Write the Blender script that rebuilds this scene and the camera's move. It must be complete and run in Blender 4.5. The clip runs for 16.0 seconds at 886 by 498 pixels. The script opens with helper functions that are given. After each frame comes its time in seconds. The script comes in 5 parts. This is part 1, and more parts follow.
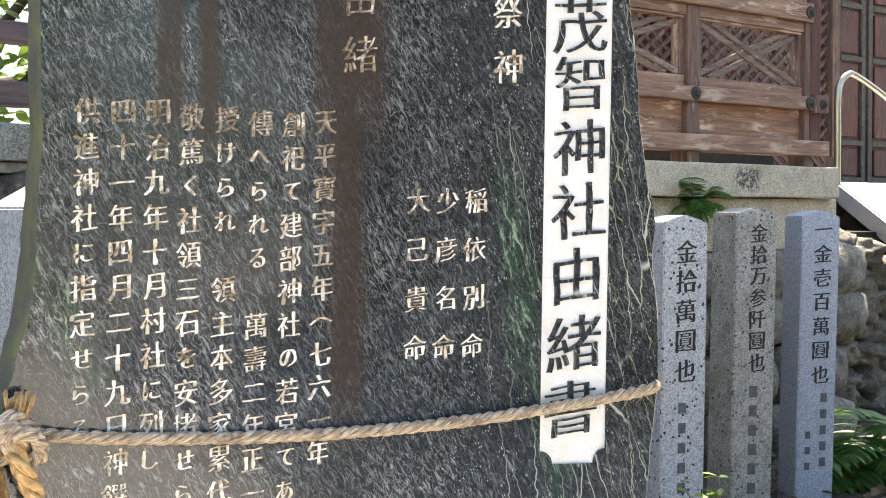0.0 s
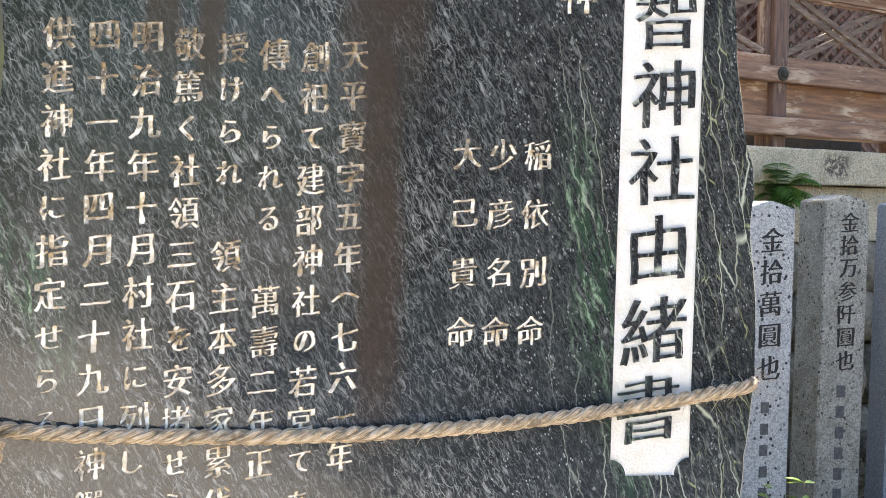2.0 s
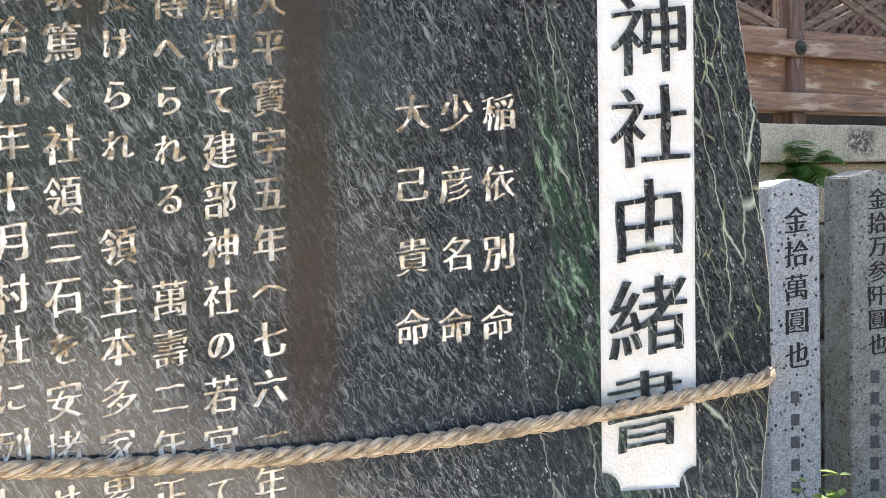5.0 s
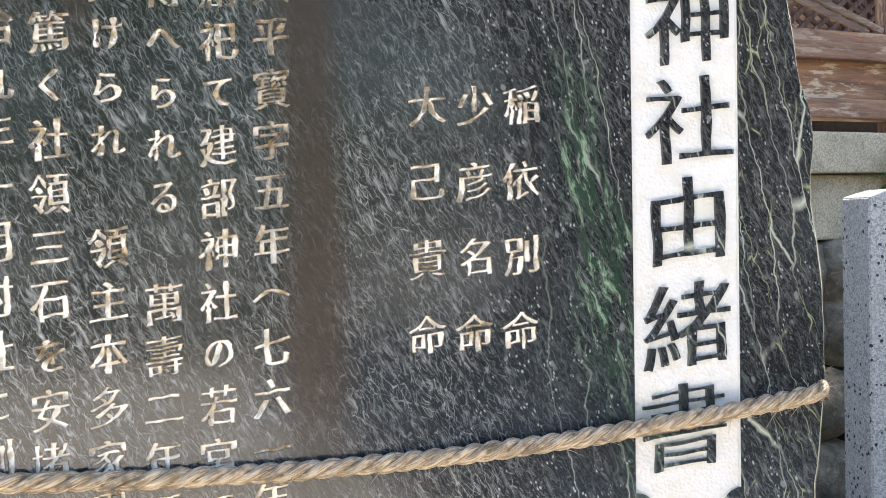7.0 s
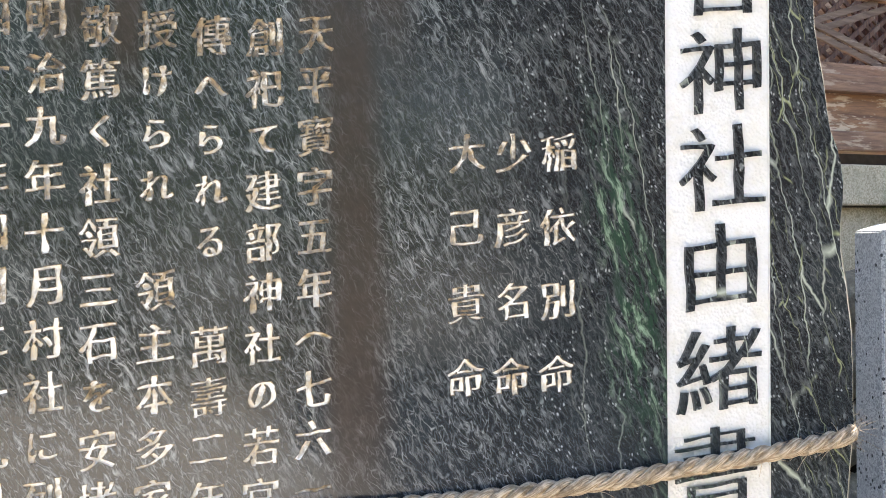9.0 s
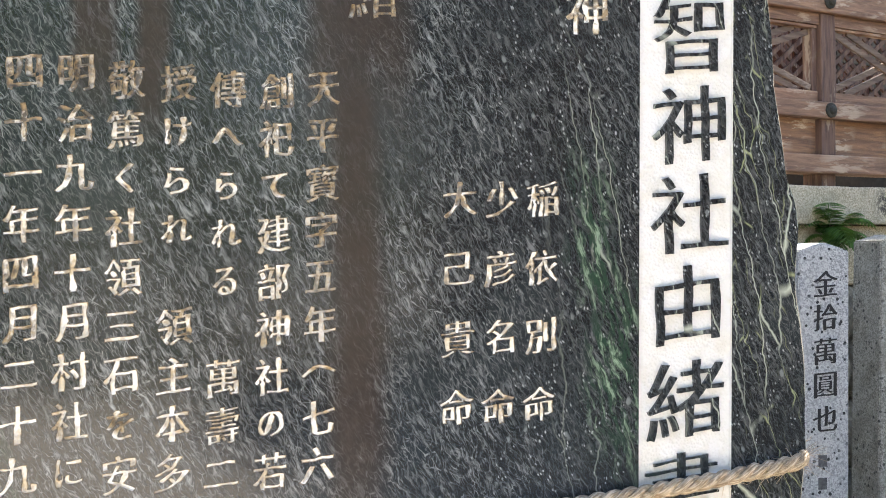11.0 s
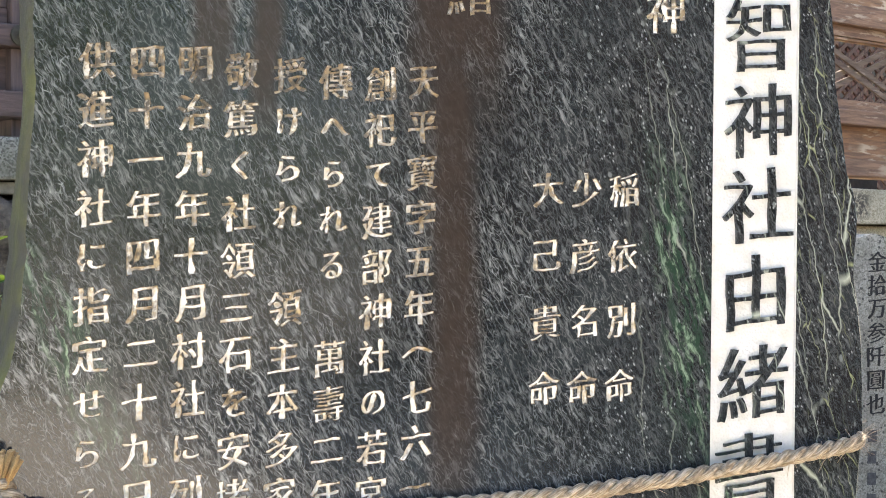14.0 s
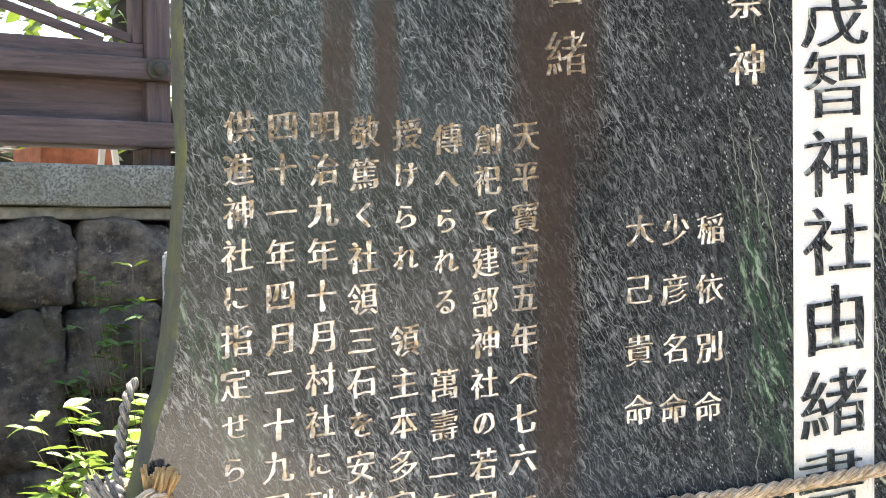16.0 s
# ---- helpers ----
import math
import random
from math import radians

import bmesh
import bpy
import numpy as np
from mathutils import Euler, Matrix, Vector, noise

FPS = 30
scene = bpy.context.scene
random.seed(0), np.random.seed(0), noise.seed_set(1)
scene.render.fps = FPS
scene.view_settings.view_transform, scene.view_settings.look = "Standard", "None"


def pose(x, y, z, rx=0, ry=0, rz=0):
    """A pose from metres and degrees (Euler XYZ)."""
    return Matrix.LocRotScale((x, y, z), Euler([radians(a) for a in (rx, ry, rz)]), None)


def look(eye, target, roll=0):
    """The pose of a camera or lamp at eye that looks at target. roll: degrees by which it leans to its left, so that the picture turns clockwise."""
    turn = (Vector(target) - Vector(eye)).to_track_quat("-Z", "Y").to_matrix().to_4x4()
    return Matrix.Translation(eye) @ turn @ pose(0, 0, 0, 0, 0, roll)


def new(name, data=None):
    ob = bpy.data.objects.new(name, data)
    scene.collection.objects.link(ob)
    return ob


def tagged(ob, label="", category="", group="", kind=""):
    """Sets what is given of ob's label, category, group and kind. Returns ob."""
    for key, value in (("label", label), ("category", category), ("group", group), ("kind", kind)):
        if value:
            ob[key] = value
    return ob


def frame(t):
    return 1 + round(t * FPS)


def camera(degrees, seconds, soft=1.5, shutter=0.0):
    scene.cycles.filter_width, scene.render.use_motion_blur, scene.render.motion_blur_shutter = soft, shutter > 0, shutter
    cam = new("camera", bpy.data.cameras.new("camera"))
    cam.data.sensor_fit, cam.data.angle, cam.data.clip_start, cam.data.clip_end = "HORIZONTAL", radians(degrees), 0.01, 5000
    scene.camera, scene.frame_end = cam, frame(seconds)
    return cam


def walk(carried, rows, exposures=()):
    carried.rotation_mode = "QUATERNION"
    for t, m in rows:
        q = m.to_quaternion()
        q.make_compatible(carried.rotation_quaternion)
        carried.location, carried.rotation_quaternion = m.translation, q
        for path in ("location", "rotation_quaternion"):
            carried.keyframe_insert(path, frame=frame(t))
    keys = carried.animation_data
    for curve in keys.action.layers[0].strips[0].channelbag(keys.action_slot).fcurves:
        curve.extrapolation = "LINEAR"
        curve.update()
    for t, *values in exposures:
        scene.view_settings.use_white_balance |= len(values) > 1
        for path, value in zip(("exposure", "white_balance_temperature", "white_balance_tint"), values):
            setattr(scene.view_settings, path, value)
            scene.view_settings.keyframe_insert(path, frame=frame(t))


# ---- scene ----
cam = camera(32.8, 16.0, soft=1.0)
PATH = [
    (0, (-0.65, -1.392, 1.048), (0.23, 0.403, 0.998), 0.0),
    (0.5, (-0.633, -1.35, 1.042), (0.19, 0.472, 0.986), 0.3),
    (1, (-0.607, -1.288, 1.029), (0.181, 0.55, 0.967), 0.5),
    (1.5, (-0.564, -1.216, 1.023), (0.214, 0.625, 0.951), 0.1),
    (2, (-0.515, -1.157, 1.017), (0.276, 0.679, 0.956), 0.8),
    (2.5, (-0.481, -1.103, 1.008), (0.342, 0.719, 0.941), -0.1),
    (3, (-0.462, -1.079, 1.0), (0.355, 0.746, 0.931), -0.3),
    (3.5, (-0.438, -1.058, 1.002), (0.369, 0.771, 0.934), -0.7),
    (4, (-0.416, -1.032, 1.0), (0.372, 0.805, 0.933), -1.4),
    (6.5, (-0.314, -0.945, 0.985), (0.356, 0.939, 0.945), -1.2),
    (7, (-0.295, -0.941, 0.982), (0.327, 0.96, 0.947), -1.7),
    (7.5, (-0.295, -0.934, 0.984), (0.315, 0.97, 0.951), -2.0),
    (8, (-0.298, -0.941, 0.986), (0.306, 0.965, 0.964), -2.1),
    (8.5, (-0.307, -0.948, 0.994), (0.298, 0.958, 0.979), -1.4),
    (9, (-0.321, -0.952, 0.996), (0.294, 0.951, 0.994), -1.2),
    (9.5, (-0.338, -0.958, 1.015), (0.294, 0.94, 1.002), -0.5),
    (10, (-0.353, -0.97, 1.018), (0.309, 0.917, 1.024), -0.7),
    (12.5, (-0.481, -1.046, 1.025), (0.341, 0.777, 1.021), -0.2),
    (13, (-0.493, -1.025, 1.015), (0.351, 0.788, 1.011), -0.5),
    (13.5, (-0.504, -1.013, 1.026), (0.321, 0.809, 1.005), -0.0),
    (14, (-0.521, -1.012, 1.013), (0.275, 0.823, 1.015), -0.2),
    (14.5, (-0.523, -1.025, 1.012), (0.221, 0.831, 1.02), -0.7),
    (15, (-0.529, -1.055, 1.021), (0.162, 0.822, 1.03), -0.4),
    (15.5, (-0.538, -1.096, 1.027), (0.121, 0.792, 1.037), -0.7),
    (16, (-0.557, -1.139, 1.036), (0.087, 0.755, 1.051), -0.9),
]
EXPOSURES = [(0.0, 2.06, 6850, 13), (4.0, 2.02, 6650, 13), (8.5, 1.97, 6650, 13), (13.0, 2.06, 7050, 13), (16.0, 2.16, 7050, 13)]
walk(cam, [(t, look(eye, target, roll)) for t, eye, target, roll in PATH], EXPOSURES)

# ---- world and sun ----
SUN_ELEV, SUN_AZ = 66.0, 38.0        # degrees; azimuth from +y towards +x
world = bpy.data.worlds.new("sky")
scene.world = world
world.use_nodes = True
wn = world.node_tree
sky = wn.nodes.new("ShaderNodeTexSky")
sky.sky_type, sky.sun_disc = "NISHITA", False
sky.sun_elevation, sky.sun_rotation = radians(SUN_ELEV), radians(SUN_AZ)
wn.links.new(sky.outputs[0], wn.nodes["Background"].inputs[0])
wn.nodes["Background"].inputs[1].default_value = 0.15
sun = new("sun", bpy.data.lights.new("sun", "SUN"))
sun.data.energy, sun.data.angle, sun.data.color = 5.0, radians(0.5), (1.0, 0.95, 0.87)
s_dir = Vector((math.sin(radians(SUN_AZ)) * math.cos(radians(SUN_ELEV)), math.cos(radians(SUN_AZ)) * math.cos(radians(SUN_ELEV)), math.sin(radians(SUN_ELEV))))
sun.matrix_world = look(s_dir * 30, (0, 0, 0))


# ---- node helpers ----
class Mat:
    """A small wrapper to write node materials in few lines."""

    def __init__(self, name, rough=0.6, metal=0.0):
        self.m = bpy.data.materials.new(name)
        self.m.use_nodes = True
        self.t = self.m.node_tree
        self.b = self.t.nodes["Principled BSDF"]
        self.b.inputs["Roughness"].default_value = rough
        self.b.inputs["Metallic"].default_value = metal
        self.co = self.t.nodes.new("ShaderNodeTexCoord")

    def put(self, sock, v):
        if isinstance(v, bpy.types.NodeSocket):
            self.t.links.new(v, sock)
        elif isinstance(v, (tuple, list)) and sock.type == "RGBA":
            sock.default_value = (*v[:3], 1)
        else:
            sock.default_value = v

    def pos(self, scale=(1, 1, 1), rot=(0, 0, 0), kind="Object", loc=(0, 0, 0)):
        n = self.t.nodes.new("ShaderNodeMapping")
        n.inputs["Scale"].default_value = scale
        n.inputs["Location"].default_value = loc
        n.inputs["Rotation"].default_value = [radians(a) for a in rot]
        self.put(n.inputs[0], self.co.outputs[kind])
        return n.outputs[0]

    def aniso(self, vec, rot, stretch, seed=0.0):
        """Coordinates turned about y by rot degrees, then drawn out along the new z."""
        n = self.t.nodes.new("ShaderNodeMapping")
        n.inputs["Rotation"].default_value = (0, radians(rot), 0)
        self.put(n.inputs[0], vec)
        k = self.t.nodes.new("ShaderNodeMapping")
        k.inputs["Scale"].default_value = (1, 1, stretch)
        k.inputs["Location"].default_value = (seed, seed * 0.7, seed * 0.3)
        self.put(k.inputs[0], n.outputs[0])
        return k.outputs[0]

    def noise(self, scale, detail=4, rough=0.55, vec=None, dist=0.0):
        n = self.t.nodes.new("ShaderNodeTexNoise")
        for key, v in (("Scale", scale), ("Detail", detail), ("Roughness", rough), ("Distortion", dist)):
            n.inputs[key].default_value = v
        self.put(n.inputs["Vector"], vec or self.co.outputs["Object"])
        return n.outputs["Fac"]

    def noise3(self, scale, vec=None):
        n = self.t.nodes.new("ShaderNodeTexNoise")
        n.inputs["Scale"].default_value = scale
        self.put(n.inputs["Vector"], vec or self.co.outputs["Object"])
        return n.outputs["Color"]

    def voro(self, scale, feature="F1", vec=None, out="Distance", rnd=1.0):
        n = self.t.nodes.new("ShaderNodeTexVoronoi")
        n.feature = feature
        n.inputs["Scale"].default_value = scale
        n.inputs["Randomness"].default_value = rnd
        self.put(n.inputs["Vector"], vec or self.co.outputs["Object"])
        return n.outputs[out]

    def voro2(self, scale, feature="F1", vec=None, out="Distance"):
        """Cells in the upright plane of the face."""
        k = self.t.nodes.new("ShaderNodeMapping")
        k.inputs["Rotation"].default_value = (radians(90), 0, 0)
        self.put(k.inputs[0], vec or self.co.outputs["Object"])
        n = self.t.nodes.new("ShaderNodeTexVoronoi")
        n.voronoi_dimensions, n.feature = "2D", feature
        n.inputs["Scale"].default_value = scale
        self.put(n.inputs["Vector"], k.outputs[0])
        return n.outputs[out]

    def ramp(self, fac, *stops, smooth=False):
        n = self.t.nodes.new("ShaderNodeValToRGB")
        n.color_ramp.interpolation = "EASE" if smooth else "LINEAR"
        while len(n.color_ramp.elements) < len(stops):
            n.color_ramp.elements.new(0.5)
        for e, (p, c) in zip(n.color_ramp.elements, stops):
            e.position, e.color = p, ((c, c, c, 1) if isinstance(c, (int, float)) else (*c, 1))
        self.put(n.inputs[0], fac)
        return n.outputs[0]

    def mix(self, fac, a, b, mode="MIX"):
        n = self.t.nodes.new("ShaderNodeMix")
        n.data_type, n.blend_type = "RGBA", mode
        self.put(n.inputs[0], fac)
        self.put(n.inputs[6], a)
        self.put(n.inputs[7], b)
        return n.outputs[2]

    def math(self, op, a, b=0.0, clamp=False):
        n = self.t.nodes.new("ShaderNodeMath")
        n.operation, n.use_clamp = op, clamp
        self.put(n.inputs[0], a)
        self.put(n.inputs[1], b)
        return n.outputs[0]

    def vmath(self, op, a, b):
        n = self.t.nodes.new("ShaderNodeVectorMath")
        n.operation = op
        self.put(n.inputs[0], a)
        self.put(n.inputs[1], b)
        return n.outputs[0]

    def xyz(self, vec=None):
        n = self.t.nodes.new("ShaderNodeSeparateXYZ")
        self.put(n.inputs[0], vec or self.co.outputs["Object"])
        return n.outputs

    def random(self):
        return self.t.nodes.new("ShaderNodeObjectInfo").outputs["Random"]

    def island(self):
        return self.t.nodes.new("ShaderNodeNewGeometry").outputs["Random Per Island"]

    def bump(self, height, dist=0.001, strength=1.0):
        n = self.t.nodes.new("ShaderNodeBump")
        n.inputs["Strength"].default_value, n.inputs["Distance"].default_value = strength, dist
        self.put(n.inputs["Height"], height)
        old = self.b.inputs["Normal"].links
        if old:
            self.t.links.new(old[0].from_socket, n.inputs["Normal"])
        self.t.links.new(n.outputs[0], self.b.inputs["Normal"])
        return self

    def color(self, v):
        self.put(self.b.inputs["Base Color"], v)
        return self

    def rough(self, v):
        self.put(self.b.inputs["Roughness"], v)
        return self


def band(m, x, centre, half, soft):
    """1 inside a band of the coordinate x, fading over soft."""
    d = m.math("ABSOLUTE", m.math("SUBTRACT", x, centre))
    n = m.t.nodes.new("ShaderNodeMapRange")
    n.interpolation_type = "SMOOTHSTEP"
    n.inputs["From Min"].default_value, n.inputs["From Max"].default_value = half - soft, half + soft
    n.inputs["To Min"].default_value, n.inputs["To Max"].default_value = 1.0, 0.0
    m.put(n.inputs[0], d)
    return n.outputs[0]


def step(m, x, a, b):
    """Smooth step of x from 0 at a to 1 at b."""
    n = m.t.nodes.new("ShaderNodeMapRange")
    n.interpolation_type = "SMOOTHSTEP"
    for key, v in (("From Min", a), ("From Max", b), ("To Min", 0.0), ("To Max", 1.0)):
        n.inputs[key].default_value = v
    m.put(n.inputs[0], x)
    return n.outputs[0]


# ---- materials ----
def stele_stone():
    """Polished green-black schist: pale hair veins on the slant, green seams, brown run-off stains."""
    m = Mat("polished_schist", 0.12)
    m.b.inputs["IOR"].default_value = 1.62
    warp = m.vmath("MULTIPLY", m.vmath("SUBTRACT", m.noise3(75), (0.5, 0.5, 0.5)), (0.0068, 0.0, 0.0068))
    p = m.vmath("ADD", m.co.outputs["Object"], warp)
    x, _, z = m.xyz()
    cloud = m.noise(9, 4, 0.6)
    base = m.mix(m.ramp(cloud, (0.35, 0), (0.7, 1)), (0.009, 0.011, 0.0125), (0.020, 0.025, 0.028))
    speck = m.noise(620, 5, 0.75)
    base = m.mix(m.ramp(speck, (0.54, 0), (0.70, 0.6)), base, (0.085, 0.092, 0.095))

    def veins(rot, stretch, scale, width, seed, lo, hi):
        q = m.aniso(p, rot, stretch, seed)
        e = m.voro2(scale, "DISTANCE_TO_EDGE", q)
        line = m.ramp(e, (0.0, 1.0), (width, 0.0))
        return m.math("MULTIPLY", line, m.ramp(m.noise(scale * 0.8, 4, 0.7, q), (lo, 0.0), (hi, 1.0)))

    def wisps(rot, stretch, scale, seed, lo, hi):
        return m.ramp(m.noise(scale, 5, 0.68, m.aniso(p, rot, stretch, seed), 0.25), (lo, 0.0), (hi, 1.0))

    # short pale streaks on the slant: dense on one side, sparse towards the painted field
    dense = m.math("SUBTRACT", 1.0, m.math("MULTIPLY", step(m, x, -0.03, 0.10), 0.5))
    v = m.math("MAXIMUM", veins(33, 0.25, 300, 0.085, 0.0, 0.48, 0.60), m.math("MULTIPLY", veins(48, 0.28, 380, 0.09, 3.1, 0.50, 0.63), 0.75))
    v = m.math("MAXIMUM", v, m.math("MULTIPLY", veins(14, 0.26, 320, 0.085, 7.7, 0.49, 0.62), 0.8))
    w = m.math("MAXIMUM", wisps(32, 0.20, 260, 1.0, 0.54, 0.69), m.math("MULTIPLY", wisps(16, 0.20, 300, 4.0, 0.55, 0.70), 0.8))
    zone = m.ramp(m.noise(11, 5, 0.65), (0.36, 0.30), (0.62, 1.0))
    v = m.math("MAXIMUM", m.math("MULTIPLY", v, 0.85), m.math("MULTIPLY", w, 0.85))
    v = m.math("MULTIPLY", m.math("MULTIPLY", v, zone), dense)
    col = m.mix(m.math("MULTIPLY", v, 0.95), base, (0.36, 0.38, 0.385))
    # scattered pale crystals, small and large
    dots = m.ramp(m.voro2(75, "F1", m.aniso(p, 20, 0.6)), (0.09, 1.0), (0.15, 0.0))
    col = m.mix(m.math("MULTIPLY", m.math("MULTIPLY", dots, step(m, x, -0.05, 0.05)), m.ramp(m.noise(40, 2), (0.56, 0), (0.61, 0.7))), col, (0.20, 0.22, 0.22))
    tiny = m.ramp(m.voro2(290, "F1", m.aniso(p, 22, 0.5)), (0.08, 1.0), (0.22, 0.0))
    tiny = m.math("MULTIPLY", tiny, m.ramp(m.noise(75, 3, 0.6), (0.53, 0), (0.61, 0.9)))
    col = m.mix(m.math("MULTIPLY", tiny, step(m, x, -0.02, 0.06)), col, (0.34, 0.36, 0.36))
    # long thin pale seams beside the painted field
    p2 = m.vmath("ADD", p, m.vmath("MULTIPLY", m.vmath("SUBTRACT", m.noise3(30), (0.5, 0.5, 0.5)), (0.014, 0.0, 0.010)))

    def seams(rot, stretch, scale, width, seed, lo, hi):
        q = m.aniso(p2, rot, stretch, seed)
        e = m.ramp(m.voro2(scale, "DISTANCE_TO_EDGE", q), (0.0, 1.0), (width, 0.0))
        return m.math("MULTIPLY", e, m.ramp(m.noise(scale * 0.6, 3, 0.55, q), (lo, 0.0), (hi, 0.9)))

    s1 = m.math("MULTIPLY", seams(11, 0.13, 52, 0.030, 0.0, 0.44, 0.56), step(m, x, 0.06, 0.13))
    s2 = m.math("MULTIPLY", seams(16, 0.16, 120, 0.040, 5.0, 0.49, 0.60), step(m, x, 0.20, 0.235))
    col = m.mix(s1, col, (0.44, 0.48, 0.40))
    col = m.mix(s2, col, (0.30, 0.33, 0.18))
    # green seam that runs down between the names and the painted field, and one at the far edge
    gx = m.math("ADD", x, m.math("MULTIPLY", m.math("SUBTRACT", m.noise(14, 3, 0.6), 0.5), 0.05))
    lean = m.math("ADD", gx, m.math("MULTIPLY", m.math("SUBTRACT", z, 0.98), 0.15))
    g1 = m.math("MULTIPLY", band(m, lean, 0.121, 0.017, 0.014), band(m, z, 0.97, 0.10, 0.06))
    g3 = m.math("MULTIPLY", band(m, lean, 0.135, 0.016, 0.016), m.math("MULTIPLY", band(m, z, 0.78, 0.07, 0.05), 0.8))
    g2 = m.math("MULTIPLY", band(m, m.math("ADD", gx, m.math("MULTIPLY", m.math("SUBTRACT", z, 0.95), 0.45)), -0.345, 0.012, 0.014), band(m, z, 0.95, 0.07, 0.06))
    qa = m.aniso(p2, 14, 0.20, 2.0)
    streak = m.ramp(m.noise(150, 6, 0.74, qa), (0.46, 0.0), (0.54, 1.0))
    gcol = m.mix(m.ramp(m.noise(150, 5, 0.72, m.aniso(p2, 16, 0.22, 6.0)), (0.51, 0), (0.60, 1)), (0.020, 0.044, 0.029), (0.22, 0.31, 0.22))
    col = m.mix(m.math("MULTIPLY", m.math("MAXIMUM", m.math("MAXIMUM", g1, g3), g2), streak), col, gcol)
    # brown film left by run-off water
    wx = m.math("ADD", x, m.math("MULTIPLY", m.math("SUBTRACT", m.noise(7, 3, 0.5), 0.5), 0.03))
    wx = m.math("ADD", wx, m.math("MULTIPLY", m.math("SUBTRACT", m.noise(60, 2, 0.5), 0.5), 0.006))
    b1 = m.math("MULTIPLY", band(m, wx, -0.068, 0.040, 0.014), step(m, z, 1.06, 1.20))
    b1b = m.math("MULTIPLY", band(m, wx, -0.071, 0.018, 0.012), step(m, z, 0.76, 0.90))
    b2 = m.math("MULTIPLY", band(m, wx, -0.247, 0.013, 0.006), step(m, z, 1.09, 1.17))
    b3 = m.math("MULTIPLY", band(m, wx, -0.212, 0.009, 0.005), step(m, z, 1.07, 1.15))
    film = m.math("MAXIMUM", m.math("MAXIMUM", b1, b1b), m.math("MAXIMUM", b2, b3))
    film = m.math("MULTIPLY", film, m.ramp(m.noise(30, 4, 0.6), (0.25, 0.65), (0.6, 0.95)))
    col = m.mix(film, col, m.mix(m.noise(160, 4, 0.6), (0.024, 0.017, 0.014), (0.046, 0.034, 0.028)))
    m.color(col)
    m.put(m.b.inputs["Specular IOR Level"], m.math("SUBTRACT", 0.5, m.math("MULTIPLY", film, 0.20)))
    m.rough(m.math("ADD", m.math("ADD", 0.055, m.math("MULTIPLY", v, 0.22)), m.math("MULTIPLY", film, 0.10)))
    m.bump(m.math("ADD", m.math("MULTIPLY", v, 0.6), m.noise(260, 3, 0.6)), 0.0002, 0.3)
    m.bump(m.noise(16, 2, 0.5), 0.0012, 0.12)
    return m.m


def stele_side():
    m = Mat("broken_schist_edge", 0.75)
    f = m.noise(22, 5, 0.6)
    rock = m.mix(m.noise(140, 5, 0.65), (0.020, 0.023, 0.018), (0.085, 0.082, 0.06))
    x, y, _ = m.xyz()
    # broken edge on one side only; its cream colour imitates a sunlit rim
    sunlit_arris = m.math("MULTIPLY", m.math("MULTIPLY", step(m, y, 0.0042, 0.0028), step(m, x, 0.2, 0.24)), m.ramp(m.noise(60, 3), (0.35, 0.3), (0.6, 1.0)))
    edge = (m.mix(m.ramp(f, (0.42, 0), (0.6, 1)), rock, m.mix(m.noise(90, 3), (0.05, 0.058, 0.02), (0.115, 0.118, 0.045))))
    m.color(m.mix(sunlit_arris, edge, (0.50, 0.45, 0.33)))
    m.bump(m.noise(80, 6, 0.65), 0.004, 0.8)
    return m.m


def paint_white():
    m = Mat("white_paint_on_tooled_stone", 0.7)
    dirt = m.ramp(m.noise(60, 6, 0.7), (0.50, 0), (0.74, 0.45))
    x, _, z = m.xyz()
    low = m.math("MULTIPLY", m.ramp(m.noise(30, 4, 0.6), (0.45, 0), (0.62, 1)), 0.5)
    m.color(m.mix(low, m.mix(dirt, (0.65, 0.65, 0.645), (0.47, 0.46, 0.40)), (0.62, 0.60, 0.53)))
    m.bump(m.voro(420, "F1"), 0.0008, 0.9)
    m.bump(m.noise(150, 5, 0.7), 0.0012, 0.6)
    return m.m


